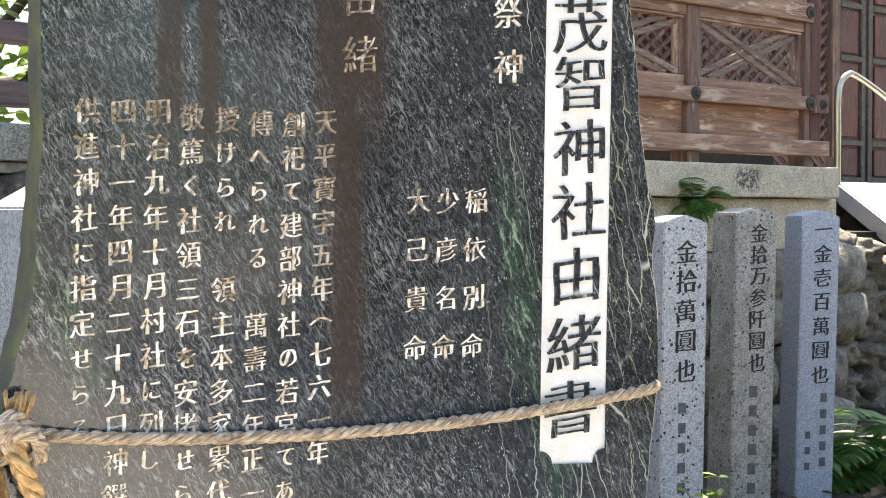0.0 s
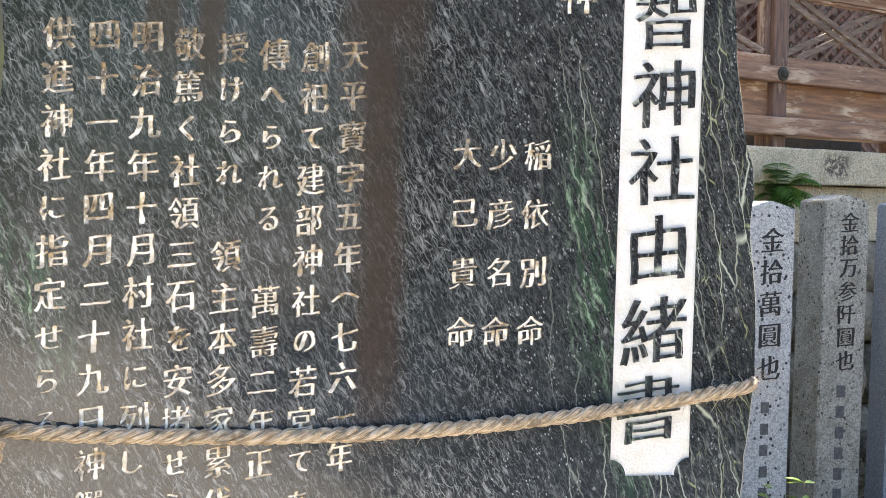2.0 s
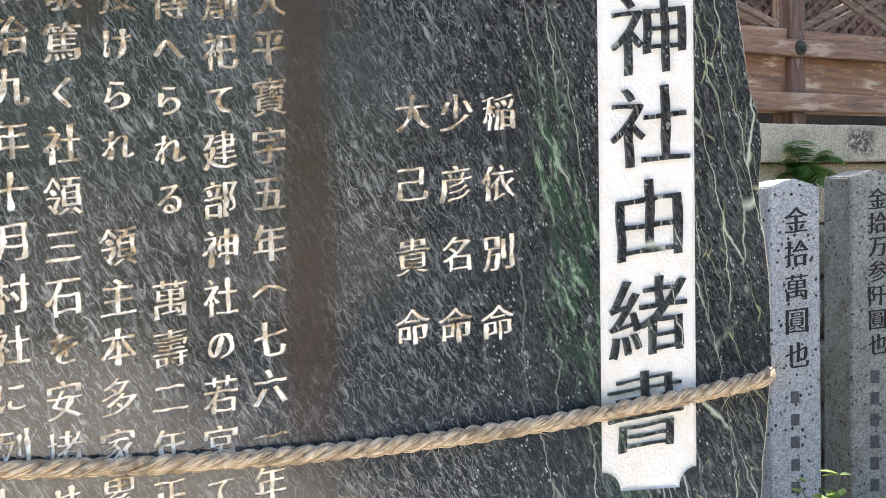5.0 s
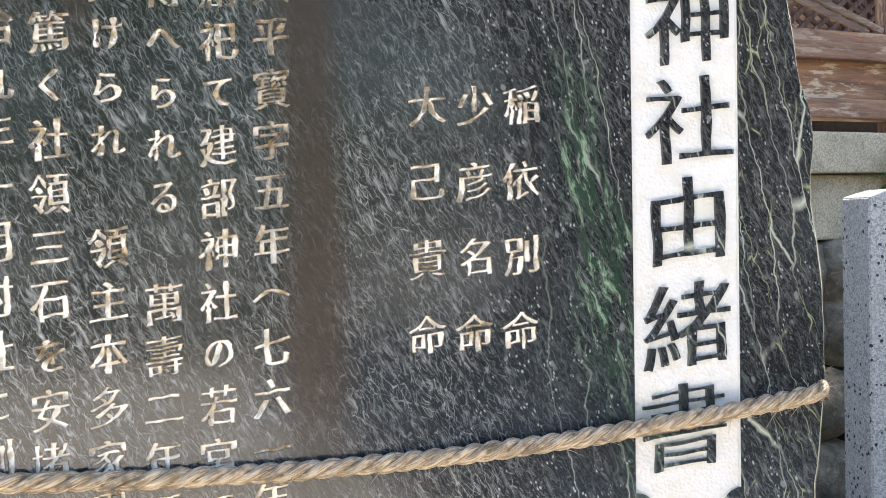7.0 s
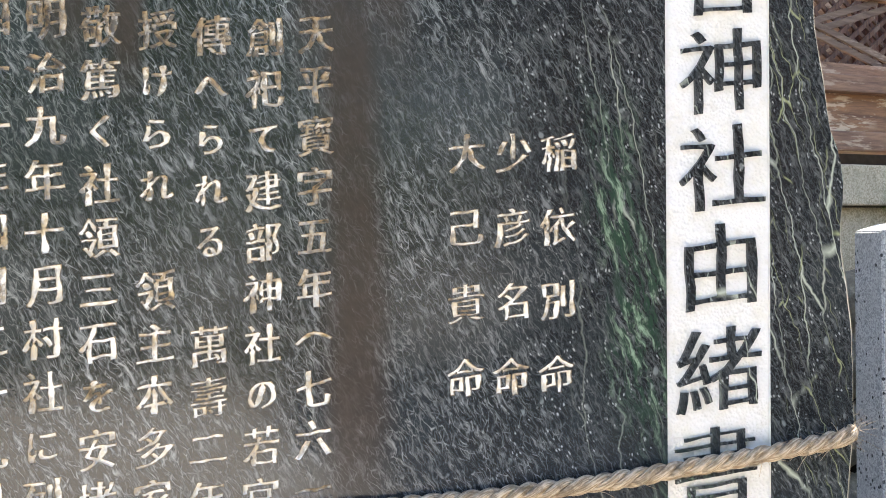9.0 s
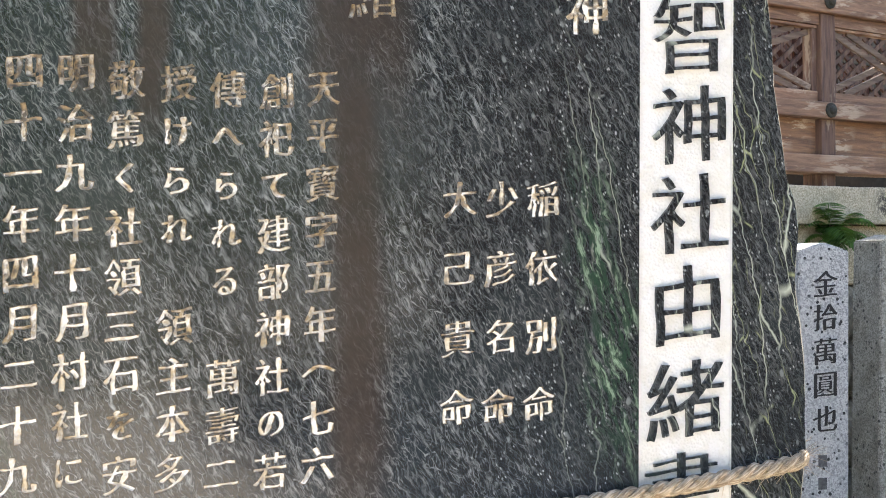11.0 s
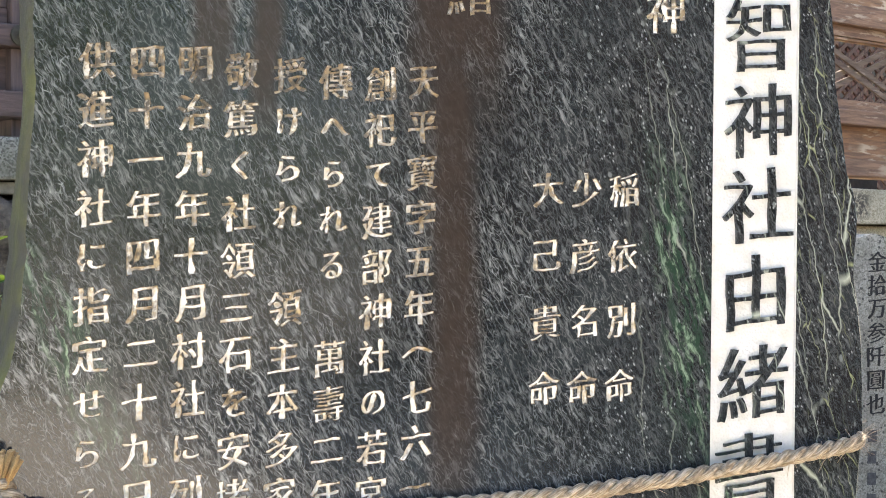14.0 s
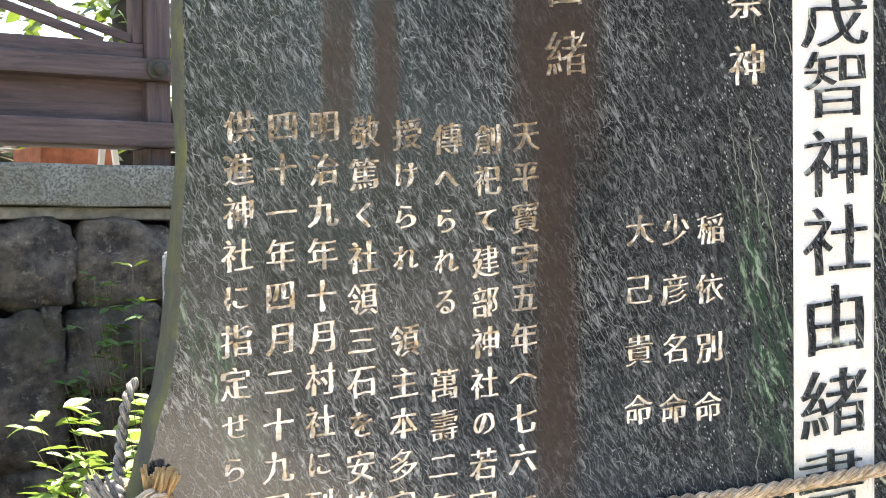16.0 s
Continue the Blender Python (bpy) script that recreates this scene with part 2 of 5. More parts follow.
def paint_glyph():
    """Old white paint in the cut, gold-brown where worn; shade on the cut's walls is coloured in."""
    m = Mat("worn_shaded_white_paint_in_cut", 0.55)
    wear = m.ramp(m.noise(75, 4, 0.6), (0.46, 0), (0.60, 1))
    x, _, z = m.xyz()
    stain = m.math("MAXIMUM", m.math("MULTIPLY", band(m, x, -0.078, 0.034, 0.016), step(m, z, 0.90, 1.02)), m.math("MULTIPLY", band(m, x, -0.23, 0.10, 0.05), step(m, z, 1.10, 1.135)))
    fine = m.ramp(m.noise(240, 3, 0.6), (0.42, 0), (0.62, 1))
    old = m.mix(fine, (0.16, 0.105, 0.045), (0.46, 0.34, 0.17))
    tint = m.mix(fine, (0.88, 0.87, 0.83), (0.80, 0.75, 0.64))
    wear = m.math("MULTIPLY", wear, m.ramp(m.random(), (0.1, 0.55), (0.9, 1.0)))
    # paint holds in the depth; dark lips colour in wall shade as well as dirt
    shade_wear = m.math("ADD", m.xyz()[1], m.math("MULTIPLY", m.math("SUBTRACT", m.noise(190, 3, 0.6), 0.5), 0.0011))
    shade_wear = m.math("MAXIMUM", step(m, shade_wear, 0.0010, 0.0003), m.math("MULTIPLY", stain, m.ramp(m.noise(110, 4, 0.65), (0.40, 1.0), (0.62, 0.45))))
    # dark breaks: lost paint, plus shaded stroke tops put into the colour
    bare = m.math("MULTIPLY", m.ramp(m.noise(105, 3, 0.6), (0.50, 0), (0.58, 0.92)), m.ramp(m.random(), (0.05, 0.35), (0.8, 1.0)))
    bare = m.math("MULTIPLY", bare, m.math("ADD", 0.55, m.math("MULTIPLY", step(m, z, 0.90, 1.12), 0.45)))
    upper = m.math("MULTIPLY", step(m, z, 1.05, 1.12), step(m, x, 0.0, -0.03))
    bare = m.math("MAXIMUM", bare, m.math("MULTIPLY", upper, m.ramp(m.noise(130, 3, 0.6), (0.43, 0), (0.52, 0.92))))
    shade_wear = m.math("MAXIMUM", shade_wear, bare)
    m.color(m.mix(shade_wear, m.mix(m.math("MULTIPLY", wear, 0.95), tint, old), m.mix(fine, (0.040, 0.030, 0.018), (0.24, 0.165, 0.08))))
    m.bump(m.noise(300, 3), 0.0005, 0.5)
    return m.m


def granite(name, light, dark, spots=0.0, rough=0.8, moss=0.0, patch=False):
    m = Mat(name, rough)
    g = m.mix(m.ramp(m.voro(230, "F1", out="Color"), (0.25, 0), (0.7, 1)), dark, light)
    g = m.mix(m.ramp(m.noise(420, 3, 0.7), (0.55, 0), (0.7, 0.55)), g, tuple(c * 0.22 for c in dark))
    g = m.mix(m.ramp(m.noise(7, 4, 0.6), (0.40, 0), (0.70, 0.5)), g, tuple(c * 0.75 for c in light))
    if moss:
        g = m.mix(m.math("MULTIPLY", m.ramp(m.noise(11, 6, 0.65), (0.45, 0), (0.62, 1)), moss), g, (0.085, 0.075, 0.035))
    if patch:
        # one black lichen crust on the ledge
        x, _, z = m.xyz()
        crust = m.math("MULTIPLY", band(m, x, 0.20, 0.075, 0.03), band(m, z, 1.19, 0.045, 0.02))
        crust = m.math("MULTIPLY", crust, m.ramp(m.noise(55, 5, 0.7), (0.44, 0), (0.52, 0.9)))
        g = m.mix(crust, g, (0.045, 0.036, 0.030))
    if spots:
        d = m.voro(46, "F1")
        keep = m.ramp(m.noise(10, 3, 0.6), (0.36, 0), (0.48, 1))
        s = m.math("MULTIPLY", m.ramp(m.math("ADD", d, m.math("MULTIPLY", m.noise(90, 2), 0.22)), (0.30, 1), (0.34, 0)), keep)
        g = m.mix(m.math("MULTIPLY", s, spots), g, (0.012, 0.013, 0.014))
    m.color(g)
    m.bump(m.noise(330, 4, 0.7), 0.0012, 0.6)
    return m.m


def wood(name, light, dark, worn, amount, axis="X"):
    """Weathered timber; the grain runs along the axis, worn pale where the surface has flaked."""
    m = Mat(name, 0.72)
    sc = {"X": (1.2, 14, 14), "Z": (14, 14, 1.2)}[axis]
    p = m.pos(sc)
    g = m.noise(4.5, 6, 0.65, p, 0.6)
    col = m.mix(m.ramp(g, (0.36, 0), (0.66, 1)), dark, light)
    sp = m.pos({"X": (5, 26, 26), "Z": (26, 26, 5)}[axis])
    flake = m.ramp(m.noise(1.0, 5, 0.7, sp), (0.60 - amount * 0.2, 0), (0.66 - amount * 0.2, 1))
    col = m.mix(m.math("MULTIPLY", flake, m.ramp(m.noise(3.1, 3), (0.42, 0), (0.55, 0.9))), col, worn)
    col = m.mix(m.math("MULTIPLY", m.random(), 0.25), col, dark)
    m.color(col)
    m.bump(g, 0.003, 0.7)
    m.bump(m.noise(1.0, 4, 0.6, m.pos({"X": (20, 320, 320), "Z": (320, 320, 20)}[axis])), 0.0015, 0.5)
    return m.m


def rock(name, dark, light, moss):
    m = Mat(name, 0.85)
    c = m.mix(m.ramp(m.noise(14, 8, 0.72), (0.40, 0), (0.62, 1)), dark, light)
    c = m.mix(m.ramp(m.noise(42, 6, 0.7), (0.56, 0), (0.68, 0.6)), c, tuple(v * 1.9 for v in light))
    c = m.mix(m.ramp(m.noise(4.5, 4, 0.6), (0.56, 0), (0.66, moss)), c, (0.05, 0.055, 0.02))
    m.color(m.mix(m.math("MULTIPLY", m.random(), 0.3), c, dark))
    m.bump(m.noise(30, 8, 0.75), 0.035, 1.0)
    return m.m


def straw(name, a, b, wet=0.0):
    m = Mat(name, 0.62)
    p = m.pos((1, 1, 1), kind="UV")
    f = m.noise(1.0, 4, 0.6, m.pos((0.9, 16, 1), kind="UV"))
    c = m.mix(m.ramp(f, (0.42, 0), (0.58, 1)), a, b)
    c = m.mix(m.ramp(m.noise(90, 4, 0.65), (0.48, 0), (0.66, 0.75)), c, tuple(v * 0.38 for v in a))
    m.color(c)
    m.bump(f, 0.0025, 1.0)
    return m.m


def leaf(name, a, b, light=0.25):
    m = Mat(name, 0.42)
    c = m.mix(m.island(), a, b)
    m.color(c)
    m.b.inputs["Transmission Weight"].default_value = 0.0
    tr = m.t.nodes.new("ShaderNodeBsdfTranslucent")
    m.put(tr.inputs[0], m.mix(0.5, c, (0.30, 0.42, 0.04)))
    mx = m.t.nodes.new("ShaderNodeMixShader")
    mx.inputs[0].default_value = light
    m.t.links.new(m.b.outputs[0], mx.inputs[1])
    m.t.links.new(tr.outputs[0], mx.inputs[2])
    m.t.links.new(mx.outputs[0], m.t.nodes["Material Output"].inputs[0])
    return m.m


def metal(name, c, rough):
    m = Mat(name, rough, 1.0)
    m.color(m.mix(m.noise(40, 4), c, tuple(v * 0.6 for v in c)))
    return m.m


def plain(name, c, rough=0.7, var=0.35, scale=30):
    m = Mat(name, rough)
    m.color(m.mix(m.ramp(m.noise(scale, 5, 0.65), (0.35, 0), (0.7, 1)), tuple(v * (1 - var) for v in c), tuple(min(1, v * (1 + var)) for v in c)))
    m.bump(m.noise(scale * 6, 3), 0.001, 0.4)
    return m.m


def litter():
    m = Mat("earth_with_leaf_litter", 0.9)
    # earth darkened in colour to stand in for tree shade by the posts
    e = m.mix(m.noise(6, 5, 0.65), (0.036, 0.026, 0.018), (0.11, 0.084, 0.06))
    y = m.xyz()[1]
    g = m.mix(m.ramp(m.voro(70, "F1", out="Color"), (0.2, 0), (0.8, 1)), (0.48, 0.43, 0.35), (0.74, 0.68, 0.58))
    m.color(m.mix(step(m, y, -0.9, -0.3), g, e))
    m.bump(m.noise(45, 6, 0.7), 0.012, 0.8)
    return m.m


M_STELE, M_SIDE, M_WHITE, M_GLYPH = stele_stone(), stele_side(), paint_white(), paint_glyph()
M_GRANITE = granite("grey_granite", (0.44, 0.45, 0.46), (0.20, 0.21, 0.22), 0.0)
M_SPOTTED = granite("spotted_granite", (0.60, 0.60, 0.57), (0.29, 0.29, 0.285), 0.95)
M_MOSSY = granite("stained_granite", (0.50, 0.48, 0.41), (0.22, 0.21, 0.175), 0.75, moss=0.35)
M_BLUEGREY = granite("blue_grey_granite", (0.46, 0.49, 0.52), (0.27, 0.29, 0.31), 0.0)
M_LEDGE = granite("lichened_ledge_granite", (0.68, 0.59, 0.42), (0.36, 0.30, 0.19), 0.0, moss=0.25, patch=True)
# dark tone carries the shade over the far ledge
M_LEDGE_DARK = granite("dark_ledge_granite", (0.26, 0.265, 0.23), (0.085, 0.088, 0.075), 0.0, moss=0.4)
M_PALE = granite("pale_step_granite", (0.72, 0.71, 0.68), (0.52, 0.51, 0.48), 0.0)
M_WOOD = wood("weathered_brown_timber", (0.44, 0.25, 0.145), (0.17, 0.092, 0.056), (0.60, 0.45, 0.31), 0.35)
M_WOOD_Z = wood("weathered_brown_post_timber", (0.24, 0.135, 0.085), (0.085, 0.046, 0.034), (0.40, 0.30, 0.21), 0.1, "Z")
M_WOOD_PANEL = wood("flaking_panel_board", (0.50, 0.26, 0.125), (0.18, 0.095, 0.055), (0.78, 0.62, 0.43), 0.5)
# shade on the far fence run is put into these darker, greyer timbers
M_WOOD_SHADED = wood("shaded_timber", (0.13, 0.088, 0.078), (0.055, 0.038, 0.036), (0.17, 0.12, 0.10), 0.0)
M_WOOD_SHADED_Z = wood("shaded_post_timber", (0.13, 0.09, 0.08), (0.055, 0.039, 0.037), (0.17, 0.12, 0.10), 0.0, "Z")
M_LATTICE = wood("pale_lattice_slat", (0.27, 0.185, 0.125), (0.12, 0.075, 0.05), (0.40, 0.30, 0.22), 0.2)
M_DOOR = wood("dark_red_brown_door_timber", (0.17, 0.055, 0.028), (0.05, 0.018, 0.011), (0.22, 0.09, 0.05), 0.15, "Z")
M_IRON = plain("aged_iron_fitting", (0.050, 0.046, 0.034), 0.85)
M_ROCK_D = rock("dark_wall_boulder", (0.045, 0.039, 0.034), (0.26, 0.22, 0.175), 0.6)
# yellowish and lightened so the shaded rubble looks sunlit
M_ROCK_L = rock("sun_lightened_boulder", (0.17, 0.148, 0.11), (0.44, 0.39, 0.29), 0.5)
M_MORTAR = plain("dark_earth_joint", (0.03, 0.025, 0.02), 0.95)
M_CEMENT = plain("grey_cement_bed", (0.20, 0.195, 0.17), 0.9)
M_STRAP = plain("grey_iron_strap", (0.105, 0.088, 0.066), 0.9)
M_ROPE = straw("straw_rope", (0.31, 0.22, 0.13), (0.68, 0.56, 0.41))
M_ROPE_OLD = straw("grey_old_rope", (0.20, 0.185, 0.16), (0.42, 0.39, 0.34))
M_STRAW = straw("bright_straw", (0.46, 0.26, 0.09), (0.70, 0.48, 0.22))
# sunlight on the low shrub is put into this paler leaf green
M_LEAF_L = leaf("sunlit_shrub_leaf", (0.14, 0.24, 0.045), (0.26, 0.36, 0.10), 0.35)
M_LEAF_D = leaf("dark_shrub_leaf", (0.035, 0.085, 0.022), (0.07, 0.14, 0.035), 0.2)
M_FERN = leaf("fern_frond", (0.06, 0.15, 0.035), (0.13, 0.26, 0.06), 0.3)
M_TREE = leaf("tree_leaf", (0.045, 0.095, 0.022), (0.14, 0.20, 0.05), 0.35)
# browns lowered too, to match the shaded earth
M_DEAD = leaf("fallen_leaf", (0.035, 0.02, 0.013), (0.13, 0.08, 0.046), 0.1)
M_PALE_LEAF = leaf("pale_dry_leaf", (0.20, 0.13, 0.08), (0.62, 0.52, 0.40), 0.15)
M_STEM = plain("brown_stem", (0.09, 0.065, 0.04), 0.8)
M_BARK = plain("tree_bark", (0.085, 0.062, 0.045), 0.9, 0.5, 12)
M_GROUND = litter()
M_NAME = plain("faded_black_paint", (0.11, 0.11, 0.11), 0.7, 0.4, 90)
M_BLACK = plain("black_paint_in_cut", (0.018, 0.018, 0.019), 0.6, 0.5, 90)
M_RAIL = metal("brass_coloured_handrail", (0.66, 0.61, 0.44), 0.32)
M_ORANGE = plain("terracotta_coloured_box", (0.33, 0.11, 0.055), 0.7)
M_ROPE_WHITE = plain("white_paper_cord", (0.75, 0.74, 0.70), 0.8, 0.1)
M_TILE = plain("grey_roof_tile", (0.11, 0.115, 0.12), 0.55)
M_PLASTER = plain("dark_hall_timber", (0.05, 0.034, 0.025), 0.7)


# ---- mesh helpers ----
def part(name, bm, material, parent, label="", smooth=False):
    """Links a bmesh as one mesh object under a thing or a part."""
    me = bpy.data.meshes.new(name)
    bm.normal_update()
    bm.to_mesh(me)
    bm.free()
    if smooth:
        me.polygons.foreach_set("use_smooth", [True] * len(me.polygons))
    me.materials.append(material)
    ob = new(name, me)
    if parent:
        ob.parent = parent
    return tagged(ob, label) if label else ob


def thing(name, m, label, category, group="", kind=""):
    ob = new(name)
    ob.matrix_world = m
    ob.empty_display_size = 0.05
    return tagged(ob, label, category, group, kind)


def solid(name, bm, material, label, category, kind="", m=None, group="", smooth=False):
    """One mesh as a top-level thing."""
    ob = part(name, bm, material, None, "", smooth)
    if m is not None:
        ob.matrix_world = m
    return tagged(ob, label, category, group, kind)


def box(x0, x1, y0, y1, z0, z1, bevel=0.0, bm=None):
    bm = bm or bmesh.new()
    got = bmesh.ops.create_cube(bm, size=1.0, matrix=Matrix.Translation(((x0 + x1) / 2, (y0 + y1) / 2, (z0 + z1) / 2)) @ Matrix.Diagonal((x1 - x0, y1 - y0, z1 - z0, 1)))
    if bevel:
        edges = list({e for v in got["verts"] for e in v.link_edges})
        bmesh.ops.bevel(bm, geom=edges, offset=bevel, segments=2, profile=0.6, affect="EDGES", clamp_overlap=True)
    return bm


def bar(a, b, w, d, bevel=0.0, bm=None, up=(0, 1, 0)):
    """A straight slat from a to b, w wide across and d deep along up."""
    a, b = Vector(a), Vector(b)
    zax = (b - a).normalized()
    yax = (Vector(up) - zax * Vector(up).dot(zax)).normalized()
    xax = yax.cross(zax)
    rot = Matrix((xax, yax, zax)).transposed().to_4x4()
    bm = bm or bmesh.new()
    got = bmesh.ops.create_cube(bm, size=1.0, matrix=Matrix.Translation((a + b) / 2) @ rot @ Matrix.Diagonal((w, d, (b - a).length, 1)))
    if bevel:
        bmesh.ops.bevel(bm, geom=list({e for v in got["verts"] for e in v.link_edges}), offset=bevel, segments=1, affect="EDGES")
    return bm


def tube(points, radius, sides=8, bm=None, taper=None, caps=True):
    """A tube along points with a UV map (along, around)."""
    bm = bm or bmesh.new()
    uv = bm.loops.layers.uv.verify()
    pts = [Vector(p) for p in points]
    rings, run, prev = [], 0.0, None
    for i, p in enumerate(pts):
        tan = (pts[min(i + 1, len(pts) - 1)] - pts[max(i - 1, 0)]).normalized()
        side = prev - tan * prev.dot(tan) if prev else tan.orthogonal()
        side.normalize()
        prev = side
        up = tan.cross(side)
        r = radius * (taper(i / (len(pts) - 1)) if taper else 1)
        run += (p - pts[i - 1]).length if i else 0
        rings.append((run, [bm.verts.new(p + (side * math.cos(k * math.tau / sides) + up * math.sin(k * math.tau / sides)) * r) for k in range(sides)]))
    for (ra, a), (rb, b) in zip(rings, rings[1:]):
        for k in range(sides):
            f = bm.faces.new((a[k], a[(k + 1) % sides], b[(k + 1) % sides], b[k]))
            f.smooth = True
            for loop, u in zip(f.loops, ((ra * 100, k / sides), (ra * 100, (k + 1) / sides), (rb * 100, (k + 1) / sides), (rb * 100, k / sides))):
                loop[uv].uv = u
    if caps:
        bm.faces.new(rings[0][1][::-1])
        bm.faces.new(rings[-1][1])
    return bm


def smooth_path(points, n):
    """n points on a Catmull-Rom curve through the points."""
    p = [Vector(v) for v in points]
    p = [2 * p[0] - p[1], *p, 2 * p[-1] - p[-2]]
    out = []
    for i in range(n):
        u = i / (n - 1) * (len(p) - 3)
        k = min(int(u), len(p) - 4)
        f = u - k
        a, b, c, d = p[k : k + 4]
        out.append(0.5 * (2 * b + (c - a) * f + (2 * a - 5 * b + 4 * c - d) * f * f + (3 * b - a - 3 * c + d) * f**3))
    return out


def strands(path, rope_r, pitch, count=3, phase=0.0, seed=0):
    """The laid strands of a rope along a dense path, each a list of points."""
    rnd = random.Random(seed)
    out = []
    for s in range(count):
        line, run, prev = [], 0.0, None
        wob = rnd.uniform(0, 6)
        for i, p in enumerate(path):
            tan = (path[min(i + 1, len(path) - 1)] - path[max(i - 1, 0)]).normalized()
            side = prev - tan * prev.dot(tan) if prev else Vector((0, 0, 1)) - tan * tan.z
            if side.length < 1e-4:
                side = tan.orthogonal()
            side.normalize()
            prev = side
            up = tan.cross(side)
            run += (p - path[i - 1]).length if i else 0
            a = phase - math.tau * (run / pitch + s / count)
            r = rope_r * (0.52 + 0.05 * math.sin(run * 90 + wob))
            line.append(p + (side * math.cos(a) + up * math.sin(a)) * r)
        out.append(line)
    return out


def blob(bm, w, d, h, seed, rough=0.12, sub=3, square=0.55, m=None):
    """A rounded, uneven stone of that size round the origin of m."""
    got = bmesh.ops.create_icosphere(bm, subdivisions=sub, radius=1.0)
    off = Vector((seed * 3.7, seed * 1.3, seed * 2.1))
    for v in got["verts"]:
        c = v.co.copy()
        top = max(abs(c.x), abs(c.y), abs(c.z))
        c = c.lerp(c / top, square)
        c *= 1 + rough * noise.noise(c * 1.3 + off) + rough * 0.5 * noise.noise(c * 3.4 + off) + rough * 0.22 * noise.noise(c * 9 + off)
        c = Vector((c.x * w / 2, c.y * d / 2, c.z * h / 2))
        v.co = m @ c if m else c
    return bm


def leaf_into(bm, at, aim, size, width=0.42, curl=0.18, roll=0.0):
    """One pointed, folded leaf from at along aim."""
    aim = Vector(aim).normalized()
    side = aim.cross(Vector((0, 0, 1)))
    side = (side if side.length > 1e-3 else Vector((1, 0, 0))).normalized()
    up = side.cross(aim)
    side, up = side * math.cos(roll) + up * math.sin(roll), up * math.cos(roll) - side * math.sin(roll)
    at = Vector(at)
    prof = ((0.0, 0.03), (0.22, 0.75), (0.5, 1.0), (0.78, 0.62), (1.0, 0.0))
    rows = []
    for t, w in prof:
        mid = at + aim * size * t - up * curl * size * t * t
        half = side * size * width * 0.5 * w
        rows.append([bm.verts.new(mid - half + up * size * 0.05 * w), bm.verts.new(mid), bm.verts.new(mid + half + up * size * 0.05 * w)] if w > 0.01 else [bm.verts.new(mid)])
    for a, b in zip(rows, rows[1:]):
        if len(b) == 3:
            bm.faces.new((a[0], a[1], b[1], b[0]))
            bm.faces.new((a[1], a[2], b[2], b[1]))
        else:
            bm.faces.new((a[0], a[1], b[0]))
            bm.faces.new((a[1], a[2], b[0]))


# ---- lettering ----
def glyph_loops(ch, width, height, weight=0.0, slant=0.0, wob=0.0, seed=0, thin=0.0):
    """The outline loops of a character, fitted into a box of that size about the origin, a little brush-like."""
    cu = bpy.data.curves.new("glyph", "FONT")
    cu.body, cu.resolution_u, cu.fill_mode = ch, 3, "NONE"
    tmp = bpy.data.objects.new("glyph", cu)
    scene.collection.objects.link(tmp)
    bpy.context.view_layer.update()
    me = tmp.evaluated_get(bpy.context.evaluated_depsgraph_get()).to_mesh()
    co = np.array([v.co[:2] for v in me.vertices], dtype=float).reshape(-1, 2)
    nxt = {}
    for e in me.edges:
        a, b = e.vertices
        nxt.setdefault(a, []).append(b)
        nxt.setdefault(b, []).append(a)
    loops, seen = [], set()
    for s in nxt:
        if s in seen:
            continue
        loop, cur, old = [], s, None
        while cur not in seen:
            seen.add(cur)
            loop.append(cur)
            step_to = [q for q in nxt[cur] if q != old and q not in seen]
            if not step_to:
                break
            old, cur = cur, step_to[0]
        if len(loop) > 2:
            loops.append(co[loop])
    bpy.data.objects.remove(tmp)
    bpy.data.curves.remove(cu)
    if not loops:
        return []
    every = np.vstack(loops)
    lo, hi = every.min(0), every.max(0)
    scale = 1.0 / 0.93
    out = []
    depth = [sum(bool(inside([o], loop[:1])[0]) for o in loops if o is not loop) for loop in loops]
    for loop, deep in zip(loops, depth):
        ccw = (loop[:, 0] * np.roll(loop[:, 1], -1) - np.roll(loop[:, 0], -1) * loop[:, 1]).sum() > 0
        if ccw == bool(deep % 2):
            loop = loop[::-1]
        # points closer together, so that strokes can swell and bend
        dense = []
        for a, b in zip(loop, np.roll(loop, -1, 0)):
            n = max(1, int(np.hypot(*(b - a)) / 0.09))
            dense += [a + (b - a) * k / n for k in range(n)]
        d = (np.array(dense) - (lo + hi) / 2) * scale
        # brush weight: uprights swell more than level strokes, unevenly along the stroke
        tan = np.roll(d, -1, 0) - np.roll(d, 1, 0)
        nrm = np.column_stack((tan[:, 1], -tan[:, 0])) / np.maximum(np.hypot(*tan.T), 1e-9)[:, None]
        swell = np.array([1 + 0.9 * noise.noise(Vector((q[0] * 4.5, q[1] * 4.5, seed * 1.7))) for q in d])
        d = d + nrm * (weight * 1.25, weight * 0.55 - thin) * swell[:, None]
        d[:, 1] += slant * d[:, 0] - 0.06 * slant * np.sign(slant or 1) * d[:, 0] ** 2
        if wob:
            for q in d:
                k = Vector((q[0] * 3.1 + seed, q[1] * 3.1, seed * 0.37))
                q += wob * np.array((noise.noise(k), noise.noise(k + Vector((9, 4, 2)))))
        d *= (width, height)
        keep = [0]
        for i in range(1, len(d)):
            if np.hypot(*(d[i] - d[keep[-1]])) > 0.00016:
                keep.append(i)
        if len(keep) > 2:
            out.append(d[keep])
    return out


